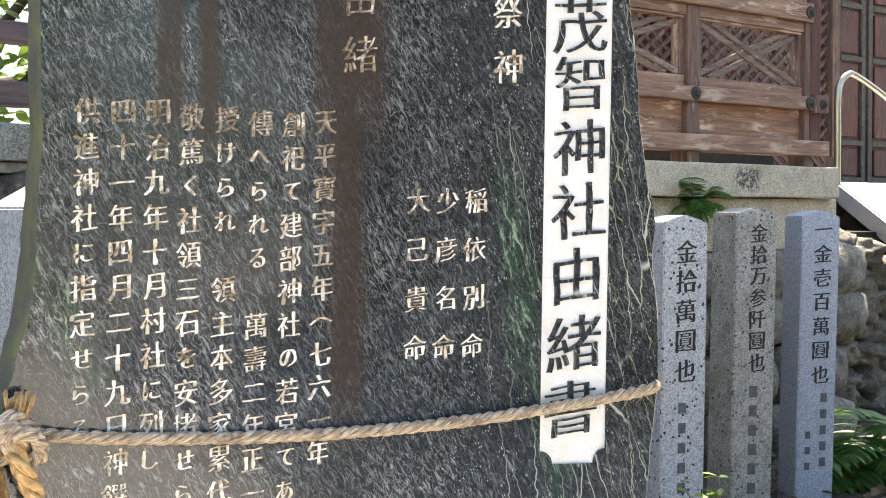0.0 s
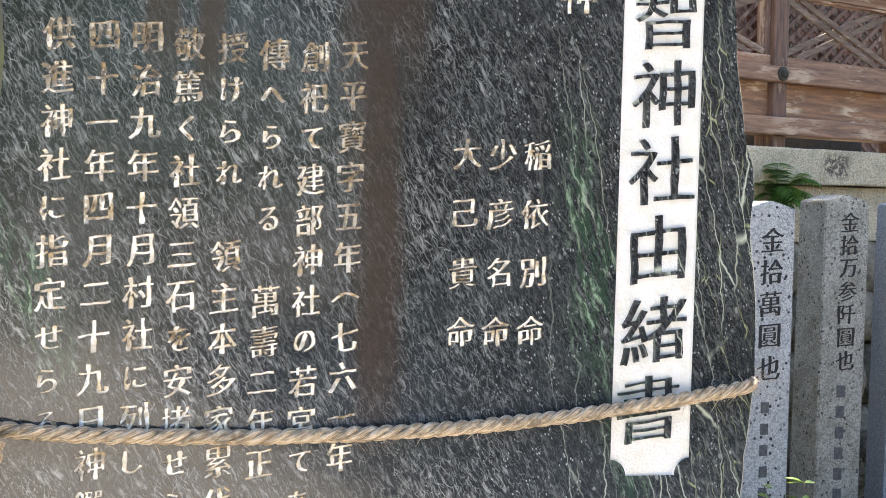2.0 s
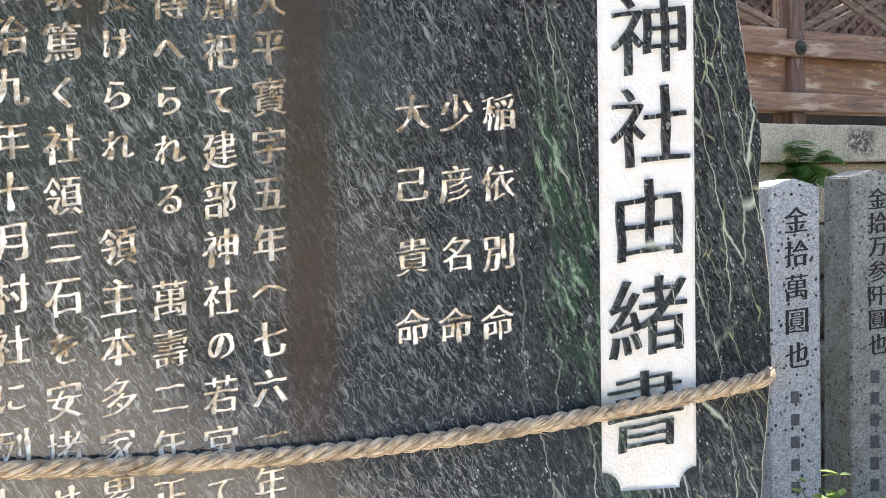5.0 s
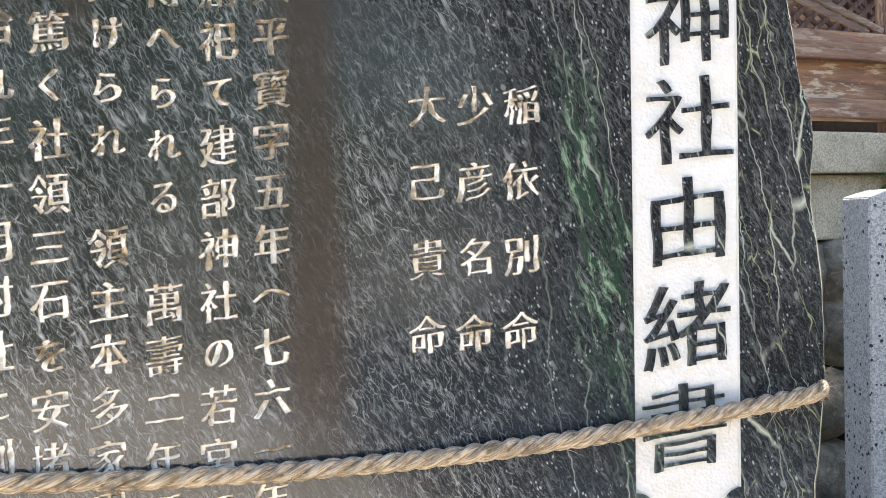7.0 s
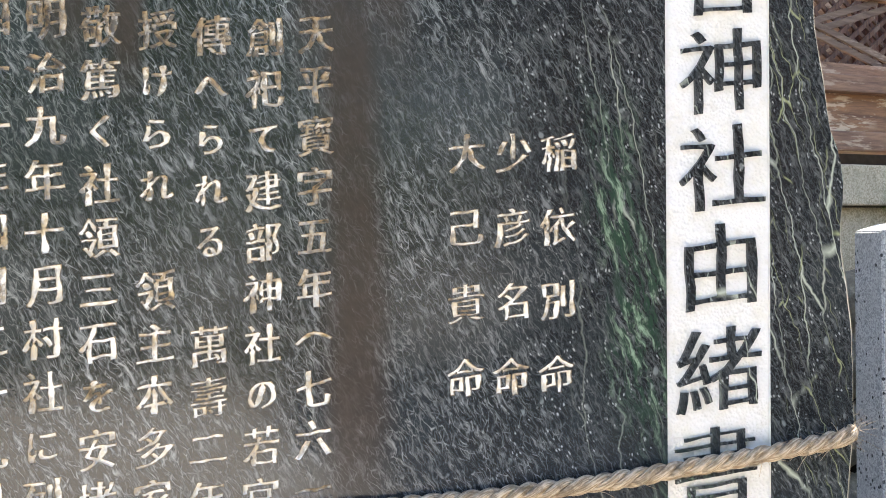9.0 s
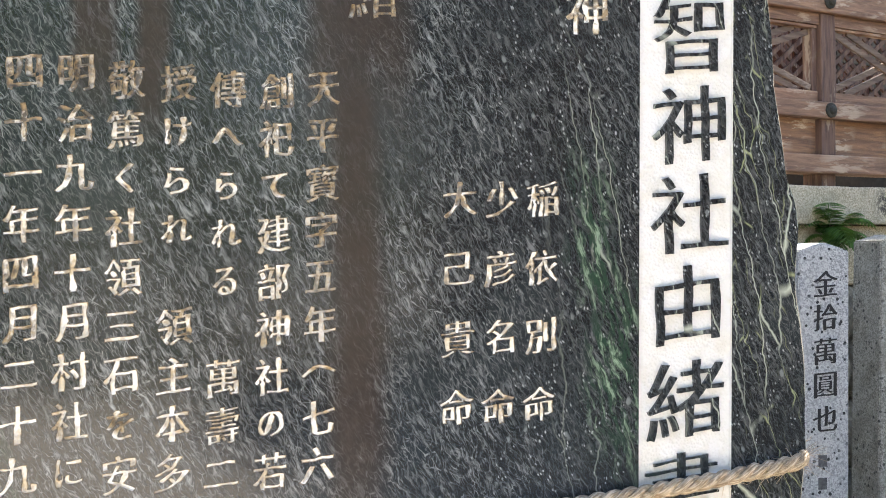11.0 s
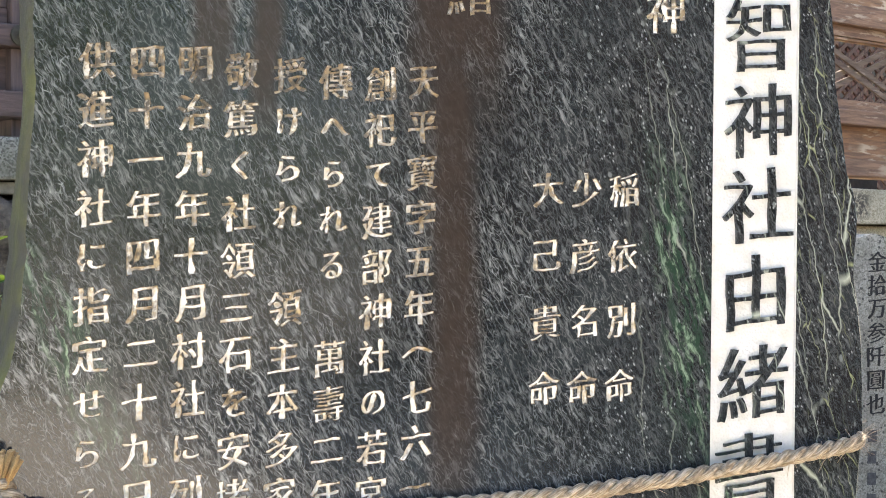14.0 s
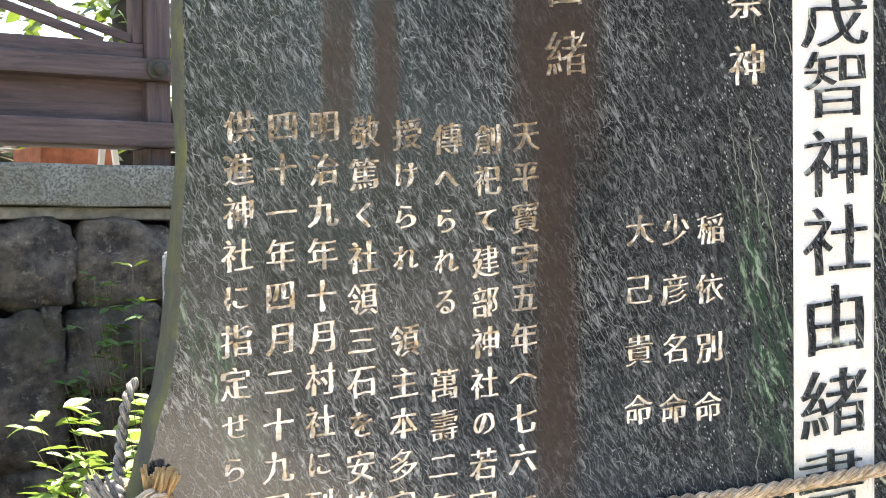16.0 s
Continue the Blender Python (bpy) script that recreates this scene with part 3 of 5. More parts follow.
def inside(loops, pts):
    """Which points lie inside the even-odd outline."""
    pts = np.asarray(pts)
    odd = np.zeros(len(pts), bool)
    for loop in loops:
        for (x0, y0), (x1, y1) in zip(loop, np.roll(loop, -1, 0)):
            if y0 != y1:
                hit = (y0 > pts[:, 1]) != (y1 > pts[:, 1])
                odd ^= hit & (pts[:, 0] < (x1 - x0) * (pts[:, 1] - y0) / (y1 - y0) + x0)
    return odd


def edge_distance(loops, pts):
    a = np.vstack(loops)
    b = np.vstack([np.roll(v, -1, 0) for v in loops])
    pts = np.asarray(pts)[:, None]
    ab = b - a
    f = np.clip(((pts - a) * ab).sum(-1) / np.maximum((ab * ab).sum(-1), 1e-12), 0, 1)
    return np.hypot(*np.moveaxis(pts - (a + f[..., None] * ab), -1, 0)).min(1)


def fill(loops, extra=()):
    """Constrained triangulation of loops and loose points: points, triangles."""
    from mathutils.geometry import delaunay_2d_cdt
    co, edges = [], []
    for loop in loops:
        k = len(co)
        co += [Vector(p) for p in loop]
        edges += [(k + i, k + (i + 1) % len(loop)) for i in range(len(loop))]
    co += [Vector(p) for p in extra]
    v, _, f, *_ = delaunay_2d_cdt(co, edges, [], 0, 1e-7)
    return np.array([p[:] for p in v]), [t for t in f if len(t) >= 3]


# ==== the inscribed stone ====
def outline(side, z):
    """The stone's edge, x by height, with fine chips."""
    left = ((0.0, -0.425), (0.5, -0.42), (0.80, -0.408), (0.87, -0.399), (0.905, -0.390), (0.94, -0.379), (0.98, -0.372), (1.05, -0.368), (1.115, -0.3635), (1.23, -0.365), (1.45, -0.358), (1.60, -0.33), (1.70, -0.26))
    right = ((0.0, 0.285), (0.5, 0.27), (0.72, 0.274), (0.78, 0.280), (0.86, 0.290), (0.925, 0.290), (0.955, 0.287), (0.98, 0.283), (1.005, 0.282), (1.035, 0.286), (1.055, 0.284), (1.075, 0.2765), (1.11, 0.271), (1.15, 0.265), (1.19, 0.2635), (1.278, 0.252), (1.45, 0.23), (1.60, 0.19), (1.70, 0.11))
    t = left if side < 0 else right
    zs, xs = zip(*t)
    k = float(np.interp(z, zs, xs))
    return k + 0.0016 * noise.noise(Vector((side * 5, z * 45, 0))) + 0.0012 * noise.noise(Vector((side * 9, z * 140, 3)))


def build_stele():
    root = thing("inscribed_stone", Matrix.Diagonal((1.027, 1, 1, 1)), "tall dark green polished stone slab with carved white inscription", "monument")
    zs = np.arange(0.0, 1.701, 0.0125)
    rim = [(outline(1, z), z) for z in zs]
    for k in range(1, 16):
        f = k / 16
        a = Vector((outline(1, 1.70), 1.70)).lerp(Vector((outline(-1, 1.70), 1.70)), f)
        rim.append((a.x, a.y + 0.10 * math.sin(math.pi * f) + 0.01 * noise.noise(Vector((f * 6, 1, 1)))))
    rim += [(outline(-1, z), z) for z in zs[::-1]]
    rim = np.array(rim)

    # the columns of the text: x of the column's top, its lift, the characters downwards
    Z0, PITCH, LEANX = 1.138, 0.0327, 0.028
    columns = (
        (-0.094, -0.0025, "天平寳字五年︵七六一年"), (-0.127, -0.0052, "創祀て建部神社の若宮てあ"), (-0.160, -0.0048, "傳へられる　萬壽二年正一"), (-0.193, -0.0015, "授けられ　領主本多家累代"),
        (-0.227, -0.0005, "敬篤く社領三石を安堵せら"), (-0.259, 0.0030, "明治九年十月村社に列し"), (-0.291, 0.0025, "四十一年四月二十九日神饌"), (-0.324, 0.0025, "供進神社に指定せらる"))
    cut = []
    for cx, lift, text in columns:
        for k, ch in enumerate(text):
            if ch == "　":
                continue
            z = Z0 + lift - PITCH * k
            kana = ch in "てのへられるけくをにせしあ"
            thin = ch in "一二三"
            w = 0.0225 if not kana else 0.019
            cut.append((ch, cx - LEANX * (Z0 - z), z, w, w * (1.12 if not thin else 1.0), 0.050 if kana else (0.048 if thin else 0.041)))
    for cx, text in ((0.069, "稲依別命"), (0.037, "少彦名命"), (0.005, "大己貴命")):
        for k, ch in enumerate(text):
            cut.append((ch, cx - 0.0015 * k, 1.059 - 0.0502 * k, 0.0245, 0.0255, 0.034))
    cut += [("祭", 0.106, 1.257, 0.032, 0.036, 0.03), ("神", 0.106, 1.200, 0.033, 0.036, 0.03), ("由", -0.058, 1.262, 0.034, 0.036, 0.014), ("緒", -0.058, 1.205, 0.036, 0.038, 0.012)]
    letters = []
    for i, (ch, cx, cz, w, h, weight) in enumerate(cut):
        loops = [v + (cx, cz) for v in glyph_loops(ch, w, h, weight, 0.10, 0.04, i, 0.015)]
        if loops:
            letters.append(loops)

    # the painted field: a tall panel with hollowed corners
    f0, f1 = (0.1435, 0.790), (0.153, 1.40)
    right0, right1 = (0.2225, 0.788), (0.2335, 1.40)
    r = 0.015
    base_z = 0.775
    cl = [(f0[0] + r * math.sin(a), base_z + 0.002 + r * math.cos(a)) for a in np.linspace(0, math.pi / 2, 7)]
    cr = [(right0[0] - r * math.cos(a), base_z + r * math.sin(a)) for a in np.linspace(0, math.pi / 2, 7)]
    field = np.array([(right1[0], 1.40), (f1[0], 1.40)] + cl + cr)
    raised = []
    for k, (ch, z, x) in enumerate((("加", 1.318, 0.1935), ("茂", 1.248, 0.1925), ("智", 1.186, 0.192), ("神", 1.117, 0.1915), ("社", 1.0485, 0.1905), ("由", 0.979, 0.1885), ("緒", 0.906, 0.1855), ("書", 0.836, 0.1815))):
        raised.append([v + (x, z) for v in glyph_loops(ch, 0.064, 0.0600, 0.007, 0.10, 0.022, 40 + k, 0.0145)])

    # front face, with the cuts left open
    every = [rim, field] + [v for l in letters for v in l]
    pts, tris = fill(every)
    mid = np.array([pts[list(t)].mean(0) for t in tris])
    keep = inside([rim], mid) & ~inside([field], mid)
    for loops in letters:
        lo, hi = np.vstack(loops).min(0), np.vstack(loops).max(0)
        near = np.flatnonzero(((mid > lo) & (mid < hi)).all(1) & keep)
        if len(near):
            keep[near[inside(loops, mid[near])]] = False
    bm = bmesh.new()
    vs = [bm.verts.new((p[0], 0, p[1])) for p in pts]
    for t, k in zip(tris, keep):
        if k:
            f = bm.faces.new([vs[q] for q in t])
            if f.normal.y > 0:
                f.normal_flip()
    bm.normal_update()
    for f in bm.faces:
        if f.normal.y > 0:
            f.normal_flip()
    bmesh.ops.delete(bm, geom=[v for v in bm.verts if not v.link_faces], context="VERTS")
    part("polished_face", bm, M_STELE, root, "dark green polished face with pale veins and brown water stains")

    # rough sides and back
    bm = bmesh.new()
    layers = ((0.0, 0.0), (0.0022, 0.0030), (0.0040, 0.010), (0.003, 0.03), (0.001, 0.06), (-0.006, 0.085), (-0.03, 0.10))
    rings = []
    for out, y in layers:
        ring = []
        for k, p in enumerate(rim):
            tan = rim[(k + 1) % len(rim)] - rim[k - 1]
            nrm = np.array((tan[1], -tan[0]))
            nrm = nrm / max(1e-9, np.hypot(*nrm))
            bulge = out + (0.006 if y > 0.01 else 0.0012 if y else 0) * noise.noise(Vector((p[0] * 9, y * 30, p[1] * 14))) 
            if p[0] < -0.2 and p[1] < 1.1 and y > 0.01:
                bulge += 0.005 * y / 0.085 * max(0, min(1, (1.1 - p[1]) / 0.2))
            q = p + nrm * bulge
            ring.append(bm.verts.new((q[0], y, max(0.0, q[1]))))
        rings.append(ring)
    for a, b in zip(rings, rings[1:]):
        for k in range(len(a)):
            f = bm.faces.new((a[k], a[(k + 1) % len(a)], b[(k + 1) % len(a)], b[k]))
            f.smooth = True
    bm.faces.new(rings[-1])
    bmesh.ops.recalc_face_normals(bm, faces=bm.faces)
    part("rough_edge", bm, M_SIDE, root, "rough broken edge with moss and lichen")

    # painted grooves
    for loops in letters:
        flat = np.vstack(loops)
        lo, hi = flat.min(0), flat.max(0)
        gx, gz = np.meshgrid(np.arange(lo[0], hi[0], 0.00085), np.arange(lo[1], hi[1], 0.00085))
        grid = np.column_stack((gx.ravel(), gz.ravel()))
        grid = grid[inside(loops, grid)]
        if len(grid):
            grid = grid[edge_distance(loops, grid) > 0.00035]
        pts, tris = fill(loops, grid)
        dist = edge_distance(loops, pts)
        mid = np.array([pts[list(t)].mean(0) for t in tris])
        ok = inside(loops, mid)
        bm = bmesh.new()
        vs = [bm.verts.new((p[0], min(1.4 * d, 0.0013 + 0.4 * d) if d > 1e-5 else 0.0, p[1])) for p, d in zip(pts, dist)]
        for t, k in zip(tris, ok):
            if k:
                bm.faces.new([vs[q] for q in t])
        bmesh.ops.delete(bm, geom=[v for v in bm.verts if not v.link_faces], context="VERTS")
        bm.normal_update()
        for f in bm.faces:
            f.smooth = True
            if f.normal.y > 0:
                f.normal_flip()
        part("carved_character", bm, M_GLYPH, root)

    # the sunk white field and the characters left standing in it
    DEEP = 0.0028
    pts, tris = fill([field] + [v for l in raised for v in l])
    mid = np.array([pts[list(t)].mean(0) for t in tris])
    ok = inside([field], mid)
    for loops in raised:
        ok &= ~inside(loops, mid)
    bm = bmesh.new()
    vs = [bm.verts.new((p[0], DEEP, p[1])) for p in pts]
    for t, k in zip(tris, ok):
        if k:
            bm.faces.new([vs[q] for q in t])
    wall = [bm.verts.new((p[0], 0, p[1])) for p in field]
    foot = [bm.verts.new((p[0], DEEP, p[1])) for p in field]
    for k in range(len(field)):
        j = (k + 1) % len(field)
        bm.faces.new((wall[k], wall[j], foot[j], foot[k]))
    bmesh.ops.delete(bm, geom=[v for v in bm.verts if not v.link_faces], context="VERTS")
    bm.normal_update()
    for f in bm.faces:
        if f.normal.y > 0.5:
            f.normal_flip()
    part("painted_field", bm, M_WHITE, root, "sunk white-painted panel with hollow corners")
    for loops in raised:
        pts, tris = fill(loops)
        mid = np.array([pts[list(t)].mean(0) for t in tris])
        ok = inside(loops, mid)
        bm = bmesh.new()
        vs = [bm.verts.new((p[0], 0, p[1])) for p in pts]
        for t, k in zip(tris, ok):
            if k:
                f = bm.faces.new([vs[q] for q in t])
        bm.normal_update()
        for f in bm.faces:
            if f.normal.y > 0:
                f.normal_flip()
        for loop in loops:
            n = len(loop)
            top = [bm.verts.new((p[0], 0, p[1])) for p in loop]
            low = [bm.verts.new((p[0], DEEP + 0.0004, p[1])) for p in loop]
            for k in range(n):
                bm.faces.new((top[k], low[k], low[(k + 1) % n], top[(k + 1) % n]))
        bmesh.ops.delete(bm, geom=[v for v in bm.verts if not v.link_faces], context="VERTS")
        part("raised_character", bm, M_STELE, root, "dark stone character standing in the white field")
    return root


build_stele()


# ==== straw rope round the stone ====
def hairs(bm, path, n, seed, length=0.012, radius=0.00035):
    rnd = random.Random(seed)
    for _ in range(n):
        p = rnd.choice(path)
        d = Vector((rnd.uniform(-1, 1), rnd.uniform(-1, 0.1), rnd.uniform(-1, 1))).normalized()
        d.x += rnd.choice((-1, 1)) * 0.9
        q = p + Vector((0, -0.004, rnd.uniform(-0.005, 0.005)))
        l = length * rnd.uniform(0.4, 1.3)
        tube([q, q + d * l * 0.5, q + d * l + Vector((0, 0, -0.002))], radius, 4, bm, lambda t: 1 - 0.7 * t)


def build_rope():
    root = thing("straw_rope", Matrix.Translation((0, -0.008, 0.835)) @ Matrix.Diagonal((1.027, 1, 1, 1)), "twisted straw rope tied tight round the stone slab", "rope")
    inv = Vector((0, -0.008, 0.835))
    line = smooth_path([Vector(p) - inv for p in ((-0.375, -0.010, 0.847), (-0.33, -0.0075, 0.840), (-0.25, -0.007, 0.8335), (-0.16, -0.007, 0.829), (-0.07, -0.007, 0.8275), (0.01, -0.007, 0.829), (0.10, -0.007, 0.834), (0.18, -0.007, 0.8415), (0.25, -0.007, 0.849), (0.270, -0.0072, 0.852), (0.282, -0.0055, 0.854), (0.2885, 0.003, 0.8555), (0.2915, 0.02, 0.857), (0.293, 0.045, 0.857), (0.293, 0.07, 0.857), (0.286, 0.10, 0.855), (0.26, 0.112, 0.855))], 420)
    for k, s in enumerate(strands(line, 0.0068, 0.040, 3, 0.4, 4)):
        part("strand", tube(s, 0.0033, 7), M_ROPE, root, smooth=True)
    bm = bmesh.new()
    hairs(bm, line[:330], 130, 8)
    tagged(part("fibre_fuzz", bm, M_ROPE, root), kind="stuff")
    # the back run, up to the far side
    back = smooth_path([Vector(p) - inv for p in ((-0.405, 0.00, 0.850), (-0.416, 0.04, 0.856), (-0.41, 0.08, 0.857), (-0.37, 0.108, 0.856), (0.0, 0.112, 0.855), (0.26, 0.112, 0.855))], 160)
    for s in strands(back, 0.0068, 0.040, 3, 1.0, 5):
        part("strand", tube(s, 0.0036, 6), M_ROPE, root, smooth=True)
    # knot: turns of rope crossing in front of the edge
    rnd = random.Random(5)
    for cx, cz, rx, rz, tilt, y in ((-0.392, 0.848, 0.013, 0.017, 0.3, -0.016), (-0.402, 0.842, 0.014, 0.015, -0.5, -0.022), (-0.385, 0.838, 0.011, 0.016, 0.9, -0.026)):
        ring = []
        for a in np.linspace(0, math.tau, 60):
            x, z = rx * math.cos(a), rz * math.sin(a)
            ring.append(Vector((cx + x * math.cos(tilt) - z * math.sin(tilt), y - 0.007 * math.sin(a + tilt), cz + x * math.sin(tilt) + z * math.cos(tilt))) - inv)
        for s in strands(ring, 0.0075, 0.035, 3, rnd.uniform(0, 6), 7):
            part("knot_strand", tube(s, 0.0040, 6), M_ROPE, root, smooth=True)
    cross = smooth_path([Vector(p) - inv for p in ((-0.43, -0.012, 0.838), (-0.41, -0.026, 0.846), (-0.392, -0.030, 0.852), (-0.375, -0.016, 0.848))], 50)
    for s in strands(cross, 0.0075, 0.035, 3, 2.0, 9):
        part("knot_strand", tube(s, 0.0040, 6), M_ROPE, root, smooth=True)
    # ragged hanging tail
    tail = smooth_path([Vector(p) - inv for p in ((-0.395, -0.020, 0.838), (-0.390, -0.030, 0.822), (-0.380, -0.026, 0.800), (-0.372, -0.022, 0.775), (-0.362, -0.020, 0.745), (-0.355, -0.02, 0.70))], 110)
    for s in strands(tail, 0.0095, 0.052, 3, 0.8, 11):
        part("tail_strand", tube(s, 0.0050, 7), M_STRAW, root, "frayed bright straw tail", smooth=True)
    # cut ends of straw standing up and hanging out of the knot
    for x, z, spread, lean, n, l0, up, mat in ((-0.393, 0.856, 0.011, 0.30, 46, 0.030, 1, M_STRAW), (-0.418, 0.852, 0.010, -0.75, 34, 0.034, 1, M_ROPE_OLD), (-0.412, 0.835, 0.013, -0.12, 60, 0.062, -1, M_STRAW)):
        bm = bmesh.new()
        for _ in range(n):
            p = Vector((x + rnd.uniform(-1, 1) * spread * 0.5, -0.016 + rnd.uniform(-0.010, 0.008), z)) - inv
            d = Vector((lean + rnd.gauss(0, 0.20), rnd.gauss(-0.1, 0.14), up)).normalized()
            l = l0 * rnd.uniform(0.7, 1.1)
            tube([p, p + d * l * 0.5, p + d * l], rnd.uniform(0.0009, 0.0017), 5, bm)
        tagged(part("straw_tuft", bm, mat, root, "tuft of cut straw ends"), kind="stuff")
    # old grey cord that runs up behind the edge
    cord = smooth_path([Vector(p) - inv for p in ((-0.410, 0.02, 0.850), (-0.412, 0.04, 0.870), (-0.408, 0.05, 0.90), (-0.403, 0.055, 0.93), (-0.396, 0.065, 0.945))], 70)
    for s in strands(cord, 0.0042, 0.020, 2, 0.0, 3):
        part("old_cord", tube(s, 0.0026, 6), M_ROPE_OLD, root, "weathered grey cord", smooth=True)


build_rope()


# ==== ground ====
def build_ground():
    bm = bmesh.new()
    xs = np.unique(np.concatenate((np.linspace(-400, -8, 12), np.linspace(-8, 8, 81), np.linspace(8, 400, 12))))
    ys = np.unique(np.concatenate((np.linspace(-400, -14, 12), np.linspace(-14, 8, 90), np.linspace(8, 400, 12))))
    grid = []
    for y in ys:
        row = []
        for x in xs:
            bump = 0.018 * noise.noise(Vector((x * 1.7, y * 1.7, 0))) if abs(x) < 8 and -14 < y < 8 else 0.0
            row.append(bm.verts.new((x, y, bump - 0.01)))
        grid.append(row)
    for a, b in zip(grid, grid[1:]):
        for k in range(len(a) - 1):
            bm.faces.new((a[k], a[k + 1], b[k + 1], b[k])).smooth = True
    solid("ground", bm, M_GROUND, "bare earth with gravel and leaf litter", "ground", "structure")
    rnd = random.Random(12)
    bm = bmesh.new()
    for _ in range(2200):
        x, y = rnd.uniform(1.4, 5.2), rnd.uniform(1.7, 4.2)
        a = rnd.uniform(0, math.tau)
        leaf_into(bm, (x, y, 0.012 + rnd.uniform(0, 0.02)), (math.cos(a), math.sin(a), rnd.uniform(-0.2, 0.4)), rnd.uniform(0.03, 0.075), 0.5, rnd.uniform(-0.2, 0.3), rnd.uniform(-0.6, 0.6))
    solid("fallen_leaves", bm, M_DEAD, "dry brown fallen leaves scattered on the earth", "leaves", "stuff")


build_ground()


# ==== donor posts ====
def char_bm(ch, w, h, weight, seed, depth=0.002):
    """A character as thin solid strokes in the xz plane, facing -y."""
    loops = glyph_loops(ch, w, h, weight, 0.09, 0.03, seed, 0.016)
    bm = bmesh.new()
    if not loops:
        return bm
    pts, tris = fill(loops)
    mid = np.array([pts[list(t)].mean(0) for t in tris])
    ok = inside(loops, mid)
    vs = [bm.verts.new((p[0], 0, p[1])) for p in pts]
    for t, k in zip(tris, ok):
        if k:
            bm.faces.new([vs[q] for q in t])
    bmesh.ops.delete(bm, geom=[v for v in bm.verts if not v.link_faces], context="VERTS")
    bm.normal_update()
    for f in bm.faces:
        if f.normal.y > 0:
            f.normal_flip()
    got = bmesh.ops.extrude_face_region(bm, geom=list(bm.faces))
    for v in got["geom"]:
        if isinstance(v, bmesh.types.BMVert):
            v.co.y += depth
    return bm


def build_post(x, y, turn, w, top, material, label, text, bars, lean=0.0, roof=0.022):
    """A square granite post with a low ridged top; front towards -y before the turn."""
    root = thing("stone_post", pose(x, y, 0, 0, lean, turn), label, "post", "donor posts")
    h = w / 2
    bm = bmesh.new()
    ring0 = [bm.verts.new(c) for c in ((-h, 0, -0.05), (h, 0, -0.05), (h, w, -0.05), (-h, w, -0.05))]
    ring1 = [bm.verts.new(c) for c in ((-h, 0, top - roof), (h, 0, top - roof), (h, w, top - roof), (-h, w, top - roof))]
    a, b = bm.verts.new((0, 0, top)), bm.verts.new((0, w, top))
    for k in (1, 3):
        bm.faces.new((ring0[k], ring0[(k + 1) % 4], ring1[(k + 1) % 4], ring1[k]))
    bm.faces.new((ring0[0], ring0[1], ring1[1], a, ring1[0]))
    bm.faces.new((ring0[2], ring0[3], ring1[3], b, ring1[2]))
    bm.faces.new((ring1[1], ring1[2], b, a))
    bm.faces.new((ring1[3], ring1[0], a, b))
    bm.faces.new(ring0[::-1])
    bmesh.ops.bevel(bm, geom=list(bm.edges), offset=0.004, segments=2, affect="EDGES")
    part("shaft", bm, material, root)
    for k, (ch, cx, cz, s) in enumerate(text):
        ob = part("carved_character", char_bm(ch, s, s, 0.022, k), M_BLACK, root)
        ob.location = (cx, -0.0012, cz)
    for bx, bz, bw, bh in bars:
        part("name_bar", box(bx - bw / 2, bx + bw / 2, -0.0012, 0.002, bz - bh / 2, bz + bh / 2, 0.0), M_NAME, root)
    return root


def column(text, x, z0, pitch, s):
    return [(ch, x, z0 - pitch * k, s) for k, ch in enumerate(text)]


def name_bars(x, z0, n, pitch, w, h):
    return [(x, z0 - pitch * k, w, h) for k in range(n)]


build_post(2.052, 2.446, -6, 0.153, 1.037, M_SPOTTED, "grey granite post spotted with black lichen, carved characters", column("金拾萬圓也", 0.004, 0.925, 0.0925, 0.072), name_bars(-0.004, 0.44, 5, 0.062, 0.026, 0.032), 0.8)
build_post(2.537, 2.731, -6.4, 0.160, 1.062, M_MOSSY, "stained grey granite post with carved black characters", column("金拾万参阡圓也", 0.010, 0.975, 0.0735, 0.064), name_bars(0.0, 0.435, 6, 0.066, 0.030, 0.038), 1.2)
build_post(2.916, 2.858, -13.8, 0.146, 1.052, M_BLUEGREY, "smooth blue-grey granite post with carved black characters", column("一金壱百萬圓也", 0.010, 0.985, 0.087, 0.066), name_bars(0.028, 0.38, 5, 0.058, 0.024, 0.032) + name_bars(-0.030, 0.245, 3, 0.056, 0.020, 0.026), 1.4)
build_post(-0.04, 1.455, 14, 0.17, 1.10, M_GRANITE, "plain light grey granite post behind the slab", [], [], 0.0, 0.045)


# ==== stone base and timber fence behind ====
FENCE = pose(2.904, 3.555, -0.012, 0, 0, 18.1) @ Matrix.Diagonal((1.11, 1.17, 1, 1))
FENCE_FAR = pose(2.761, 3.606, -0.010, 0, 0, 18.47) @ Matrix.Diagonal((1.085, 1.20, 1, 1))   # the shaded run past the slab


def at_fence(u, v=0.0, z=0.0):
    return FENCE @ pose(u, v, z)


def at_far(u, v=0.0, z=0.0):
    return FENCE_FAR @ pose(u, v, z)


